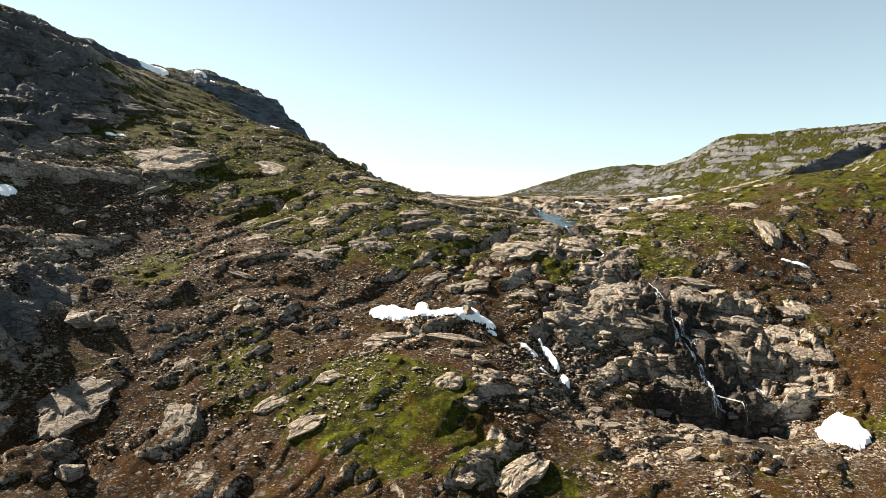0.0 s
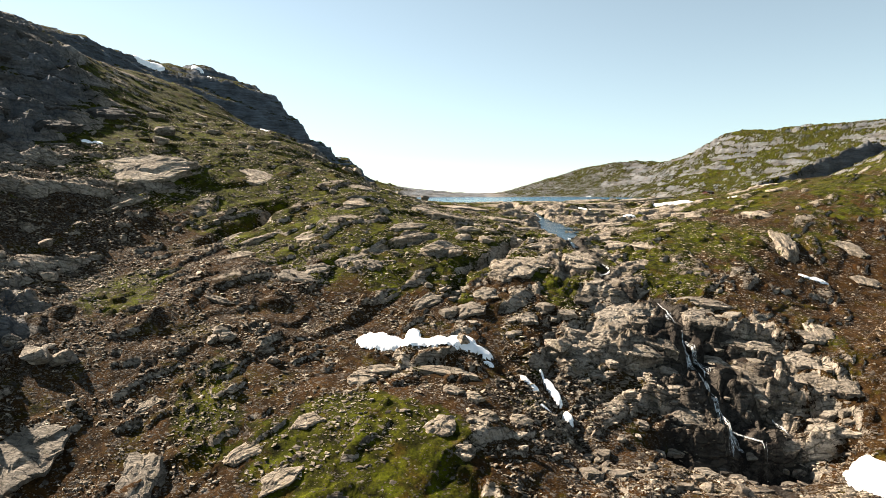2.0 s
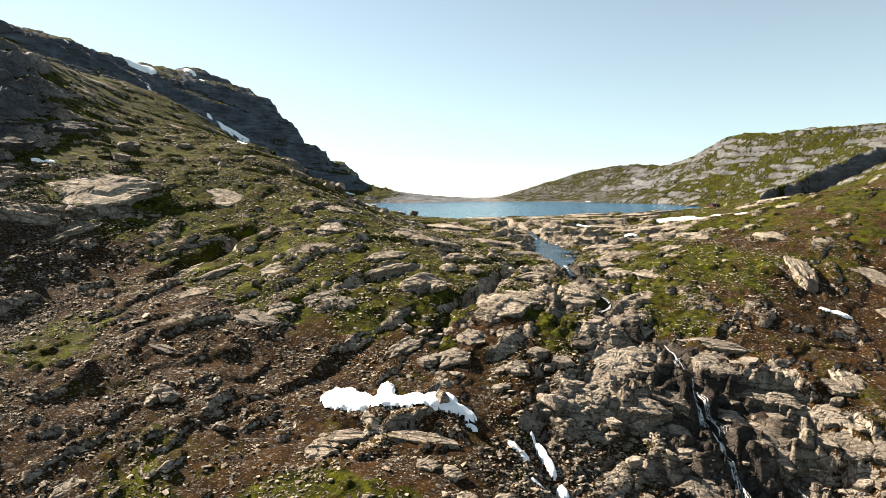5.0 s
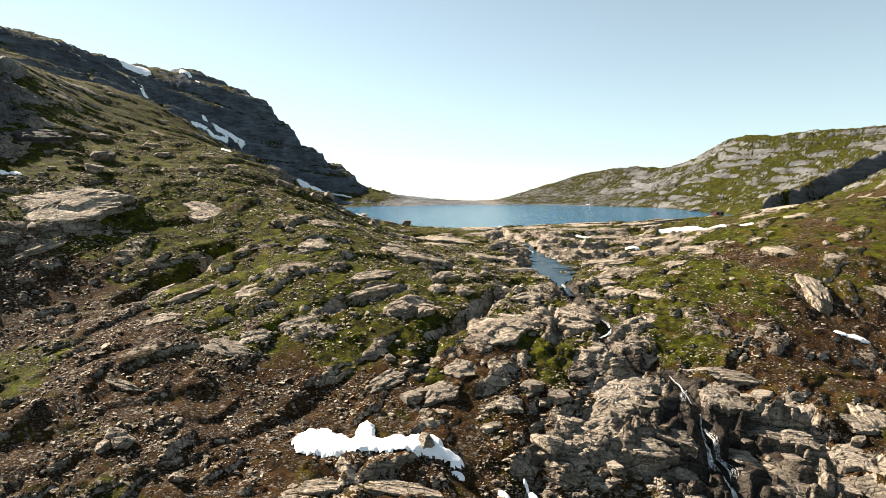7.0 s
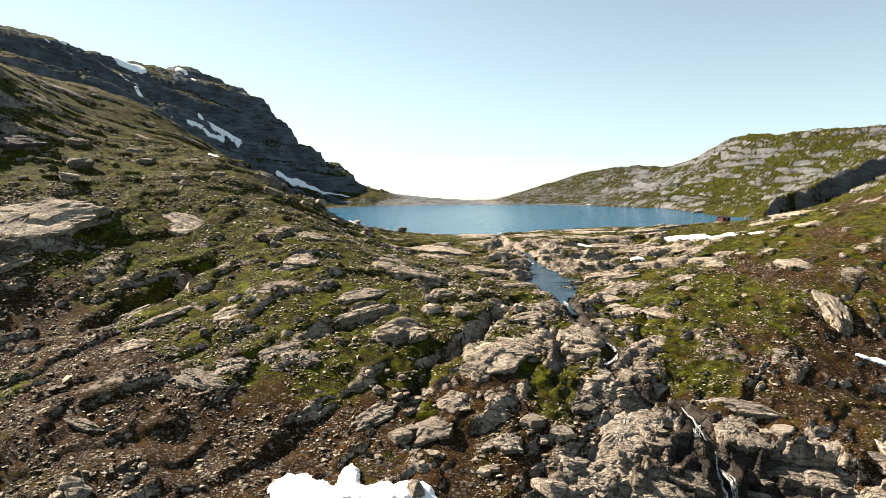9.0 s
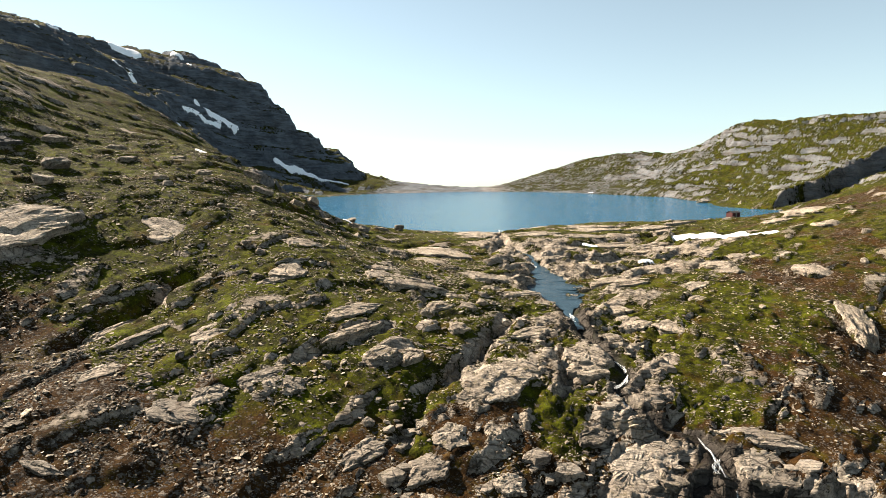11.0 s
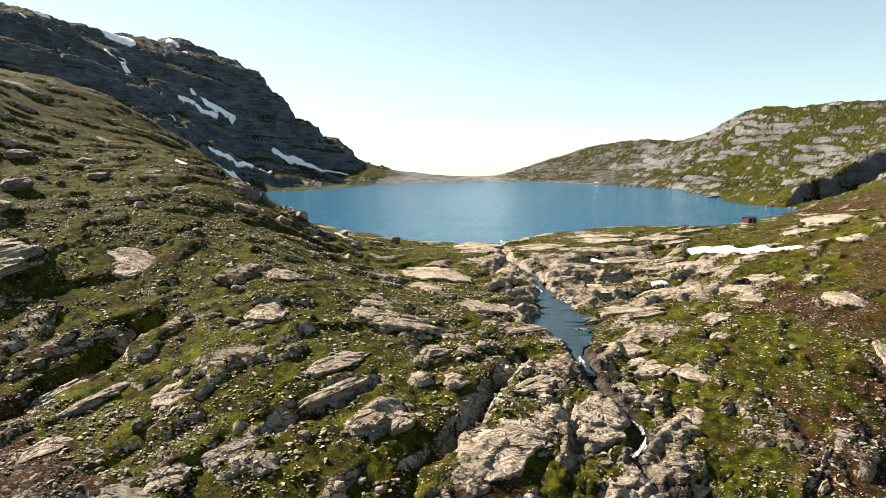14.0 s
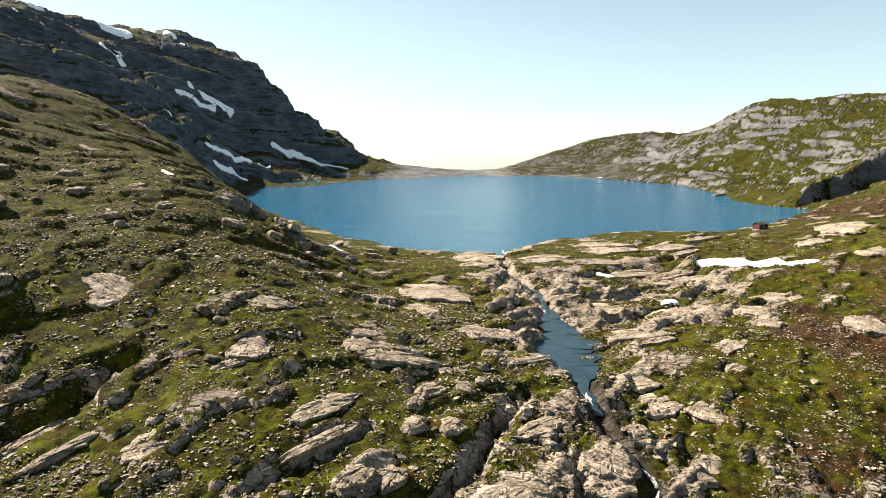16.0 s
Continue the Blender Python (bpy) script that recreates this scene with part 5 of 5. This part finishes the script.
for k, (x, y, size) in enumerate(((-95.3, 229, 5.5), (-99.6, 242, 6.5), (-89.5, 191.7, 3.8), (-79, 128, 4.6), (-72, 125, 4.8), (-68, 126.5, 4.4), (-61.5, 98.8, 5), (-58, 96.6, 4.2), (-85, 150, 3.6), (-92, 160, 3.2), (-96, 150, 3), (-62, 118, 2.6), (-70, 246, 3))):
    boulder(x, y, size, 47 * k % 180, "large angular grey boulder with a shaded side", flat=0.85 + 0.3 * (k * 0.37 % 1), seed=k + 0)
for k, (x, y, size) in enumerate(((44, 109.2, 3.6), (34.2, 106.2, 3.4), (52.3, 115.7, 3.7), (26.7, 149.3, 5.2), (22, 120, 2.2), (28, 117, 2), (48, 108, 2.2), (59, 108, 2), (66, 112, 1.7), (40, 124, 2.1), (47.5, 118, 2.4), (55, 104, 1.8), (36, 130, 1.7), (40, 140, 3.4), (38, 147, 3.2), (31, 155, 3.4))):
    boulder(x, y, size, 47 * k % 180, "grey boulder among the wet rubble and ledges", flat=0.85 + 0.3 * (k * 0.37 % 1), seed=k + 13)
for k, (x, y, size) in enumerate(((-11, 176, 2.2), (-27, 190, 2.4), (-38, 176, 2), (34, 199, 2.6), (24, 205, 2.6), (19, 210, 2.4), (44, 210, 2.2), (-38, 216, 2.6), (-34, 214, 2.2), (-52, 238, 2.4), (-18, 262, 3), (-30, 276, 4.4), (-38, 290, 5), (-20, 290, 4), (-45, 300, 5), (-28, 312, 4.5), (-10, 318, 4), (126, 240, 2.6), (140, 262, 3))):
    boulder(x, y, size, 47 * k % 180, "grey boulder resting on green moss", flat=0.85 + 0.3 * (k * 0.37 % 1), seed=k + 29)
for k, (x, y, size) in enumerate(((-43.4, 139.5, 3.6), (-41.8, 138.4, 3.2), (-44.4, 137.6, 2.6), (-31.3, 133.2, 3), (-2, 165, 2.1), (1.5, 164, 2), (4.5, 165, 2.2), (-4, 168, 1.8), (2, 168.5, 1.7), (-36, 124, 2.4), (5.9, 143.4, 3.4))):
    boulder(x, y, size, 47 * k % 180, "weathered grey boulder lying in brown heath", flat=0.85 + 0.3 * (k * 0.37 % 1), seed=k + 48)
rng = np.random.default_rng(7)
AREAS = ((-75, 262, 42, 34, 24), (1.5, 166, 6.5, 4.5, 24), (30, 150, 9, 14, 16), (-100, 165, 18, 38, 26), (-60, 140, 40, 34, 36), (45, 120, 34, 22, 26), (0, 130, 32, 34, 18), (-30, 205, 48, 32, 16), (50, 240, 45, 45, 14), (108, 195, 30, 36, 12), (-118, 210, 20, 50, 8))
n = 0
for cx, cy, rx, ry, count in AREAS:
    for k in range(count):
        a, r = rng.uniform(0, 2 * math.pi), math.sqrt(rng.uniform(0, 1))
        boulder(cx + rx * r * math.cos(a), cy + ry * r * math.sin(a), float(np.clip(rng.lognormal(0.15, 0.35), 0.7, 2.6)), rng.uniform(0, 180), "angular grey stone lying in heath and scree", "loose stones on the slope", rng.uniform(0.4, 0.75), n)
        n += 1


def block_mesh(seed):
    """A broken bed of gneiss: a flat angular block with split sides and a chipped top."""
    rng = np.random.default_rng(seed)
    n = int(rng.integers(5, 8))
    ang = (np.arange(n) + rng.uniform(-0.33, 0.33, n)) / n * 2 * math.pi
    far = rng.uniform(0.72, 1.15, n)
    ox, oy = 0.5 * far * np.cos(ang), 0.34 * far * np.sin(ang)
    rise = rng.uniform(-0.12, 0.12, 2)
    verts, faces = [], []
    for level, wide in ((-0.5, 1.05), (-0.1, 1.0), (-0.08, rng.uniform(0.9, 1.08)), (0.32, 1.0), (0.40, 0.93)):
        for k in range(n):
            chip = 1 + rng.uniform(-0.07, 0.07)
            x, y = ox[k] * wide * chip, oy[k] * wide * chip
            verts.append((x, y, 0.34 * level + (rise[0] * x + rise[1] * y if level > 0 else 0) + rng.uniform(-0.014, 0.014)))
    for m in range(4):
        for k in range(n):
            faces.append((m * n + k, m * n + (k + 1) % n, (m + 1) * n + (k + 1) % n, (m + 1) * n + k))
    verts.append((rng.uniform(-0.15, 0.15), rng.uniform(-0.1, 0.1), 0.15))
    for k in range(n):
        faces.append((4 * n + k, 4 * n + (k + 1) % n, 5 * n))
    faces.append(tuple(range(n))[::-1])
    me = bpy.data.meshes.new("rock_block")
    me.from_pydata(verts, [], faces)
    me.materials.append(stained_mat)
    return me


DRY_BLOCKS = [block_mesh(500 + k) for k in range(10)]
WET_BLOCKS = [me.copy() for me in DRY_BLOCKS]
for me in WET_BLOCKS:
    me.materials[0] = wet_mat
broken = "angular broken block on the dark ledges by the falls"
r9 = np.random.default_rng(19)
for cx, cy, rx, ry, count, strike, label in ((60, 146, 29, 20, 150, -14, broken), (28, 144, 9, 20, 40, 30, "angular block lying in a dark gully"), (50, 121, 26, 9, 40, -5, "angular block fallen below the falls"),
                                             (45, 185, 12, 14, 20, -20, "angular block beside the cascade"), (14, 158, 14, 10, 22, 30, "angular block on a broken ledge"), (-116, 200, 16, 40, 28, 60, "angular block below the dark crag")):
    for k in range(count):
        a, q = r9.uniform(0, 2 * math.pi), math.sqrt(r9.uniform(0, 1))
        bx_, by_ = cx + rx * q * math.cos(a), cy + ry * q * math.sin(a)
        off = float(along(STREAM, np.array([bx_]), np.array([by_]))[0][0])
        size = float(np.clip(r9.lognormal(0.72, 0.48), 0.9, 5.0))
        if off < 0.35 * size + 0.8 or (10 < bx_ < 29 and 128 < by_ < 147):
            continue
        ob = new("rock_block", (WET_BLOCKS if off < 7 and cy < 170 else DRY_BLOCKS)[int(r9.integers(0, 10))])
        lie = tilt(bx_, by_, 0, 2.0)
        flat = Matrix.Translation(lie.translation)
        nrm = Vector((0, 0, 1)).lerp(lie.to_3x3() @ Vector((0, 0, 1)), 0.55).normalized()
        turned = Vector((0, 0, 1)).rotation_difference(nrm).to_matrix().to_4x4()
        ob.matrix_world = flat @ turned @ Matrix.Rotation(radians(strike + r9.normal(0, 22)), 4, "Z") @ Matrix.Translation((0, 0, 0.02 * size)) @ Matrix.Diagonal((size, size * r9.uniform(0.7, 1.1), size * r9.uniform(0.7, 1.5), 1))
        tagged(ob, label, "rock block", "broken blocks on the ledges")


def stones(name, label, x, y, size, seed):
    """Many small angular stones in one mesh."""
    r = np.random.default_rng(seed)
    shapes = []
    for k in range(7):
        me = boulder_mesh(300 + seed + k)
        v = np.empty(len(me.vertices) * 3)
        me.vertices.foreach_get("co", v)
        shapes.append((v.reshape(-1, 3), [tuple(p.vertices) for p in me.polygons]))
        bpy.data.meshes.remove(me)
    z = on_ground(x, y)
    verts, faces, base = [], [], 0
    for i in range(len(x)):
        v, f = shapes[i % 7]
        a, b = r.uniform(0, 2 * math.pi), r.normal(0, 0.25)
        ca, sa = math.cos(a), math.sin(a)
        p = v * (size[i] * r.uniform(0.8, 1.4), size[i] * r.uniform(0.7, 1.2), size[i] * r.uniform(0.28, 0.65))
        w = np.stack([p[:, 0] * ca - p[:, 1] * sa + x[i], p[:, 0] * sa + p[:, 1] * ca + y[i], p[:, 2] + p[:, 0] * b + z[i] + 0.05 * size[i]], 1)
        verts.append(w)
        faces += [tuple(q + base for q in g) for g in f]
        base += len(v)
    me = bpy.data.meshes.new(name)
    me.from_pydata(np.concatenate(verts).tolist(), [], faces)
    me.materials.append(pebble_mat)
    return tagged(new(name, me), label, "stones", kind="stuff")


def strewn(cx, cy, rx, ry, count, seed, clump=9.0):
    r = np.random.default_rng(seed)
    a, q = r.uniform(0, 2 * math.pi, count * 3), np.sqrt(r.uniform(0, 1, count * 3))
    x, y = cx + rx * q * np.cos(a), cy + ry * q * np.sin(a)
    keep = fbm(x / clump, y / clump, 3, seed) + r.uniform(-0.25, 0.25, len(x)) > 0.02
    d = along(STREAM, x, y)[0]
    keep &= (lake(x, y) < -1) & (d > 2.5) & (zone(x, y, 87, 214, 17, 20) < r.uniform(0.05, 2.5, len(x)))
    x, y = x[keep][:count], y[keep][:count]
    return x, y, np.clip(r.lognormal(-0.82, 0.5, len(x)), 0.2, 1.6)


stones("scree", "grey scree below the crags", *strewn(-98, 168, 24, 50, 7500, 1, 20), 1)
stones("loose_stones", "loose pale stones strewn over brown heath", *strewn(-45, 140, 55, 42, 10500, 2), 2)
stones("rubble", "dark wet rubble below the falls", *strewn(48, 122, 42, 26, 5600, 3, 14), 3)
stones("gully_rubble", "broken stones in the gully", *strewn(28, 146, 14, 26, 2000, 4, 14), 4)
stones("hillside_stones", "pale stones strewn over green moss", *strewn(-25, 215, 75, 50, 13000, 5, 7), 5)
stones("bank_stones", "pale stones beside the stream", *strewn(55, 235, 50, 65, 8000, 6, 7), 6)
stones("heath_stones", "pale stones strewn over rusty heath", *strewn(110, 185, 40, 50, 1800, 8, 6), 8)
stones("shoulder_stones", "stones strewn over the green shoulder", *strewn(-80, 272, 55, 48, 5200, 9, 8), 9)
stones("stream_gravel", "pale gravel bank beside the stream", *strewn(48, 240, 6, 17, 1600, 12, 30), 12)
stones("shore_stones", "stones along the lake's lip", *strewn(55, 320, 90, 35, 1800, 10, 8), 10)


# ---- the small hut on the shore ----
def box(x0, x1, y0, y1, z0, z1):
    me = bpy.data.meshes.new("box")
    bm = bmesh.new()
    bmesh.ops.create_cube(bm, size=1)
    for v in bm.verts:
        v.co = Vector(((x0 + x1) / 2 + v.co.x * (x1 - x0), (y0 + y1) / 2 + v.co.y * (y1 - y0), (z0 + z1) / 2 + v.co.z * (z1 - z0)))
    bmesh.ops.bevel(bm, geom=list(bm.edges), offset=0.02, segments=1, affect="EDGES")
    bm.to_mesh(me)
    bm.free()
    return me


def painted(name, col, rough=0.7):
    t = Tree(name)
    n = t.noise(1.2, 5, 0.7, (1, 1, 0.15))
    return t.finish(t.mix(t.ramp(n, (0.35, 0.6), (0.6, 0.0)), col, tuple(v * 0.5 for v in col)), rough, n, 0.03, 0.5)


hut = tagged(new("hut"), "small dark red wooden boathouse with a low roof", "hut")
red, tar, grey = painted("red_boards", (0.065, 0.018, 0.017)), painted("tarred_roof", (0.03, 0.028, 0.028)), painted("grey_boards", (0.2, 0.19, 0.17))
for x0, x1, y0, y1 in ((-2.6, 2.6, -1.7, -1.55), (-2.6, 2.6, 1.55, 1.7), (-2.6, -2.45, -1.55, 1.55), (2.45, 2.6, -1.55, 1.55)):
    part("wall", box(x0, x1, y0, y1, -1.0, 2.1), red, hut)
for side in (-1, 1):
    r = part("roof_slope", box(-2.9, 2.9, 0, 2.1, -0.06, 0.06), tar, hut, "tarred roof slope")
    r.matrix_local = Matrix.Translation((0, 0, 2.75)) @ Matrix.Rotation(math.pi if side < 0 else 0, 4, "Z") @ Matrix.Rotation(radians(-20), 4, "X")
for end in (-2.52, 2.52):
    me = bpy.data.meshes.new("gable")
    w = 0.07
    me.from_pydata([(end - w, -1.7, 2.1), (end - w, 1.7, 2.1), (end - w, 0, 2.7), (end + w, -1.7, 2.1), (end + w, 1.7, 2.1), (end + w, 0, 2.7)], [], [(0, 1, 2), (5, 4, 3), (0, 3, 4, 1), (1, 4, 5, 2), (2, 5, 3, 0)])
    part("gable", me, red, hut)
part("door", box(-0.5, 0.5, -1.76, -1.70, 0.0, 1.9), grey, hut, "weathered grey plank door")
part("foundation", box(-2.7, 2.7, -1.8, 1.8, -1.4, 0.0), grey, hut, "grey stone footing")
hut.matrix_world = pose(143, 364, float(on_ground(np.array([143.0]), np.array([364.0]))[0]) + 0.5, 0, 0, 28)
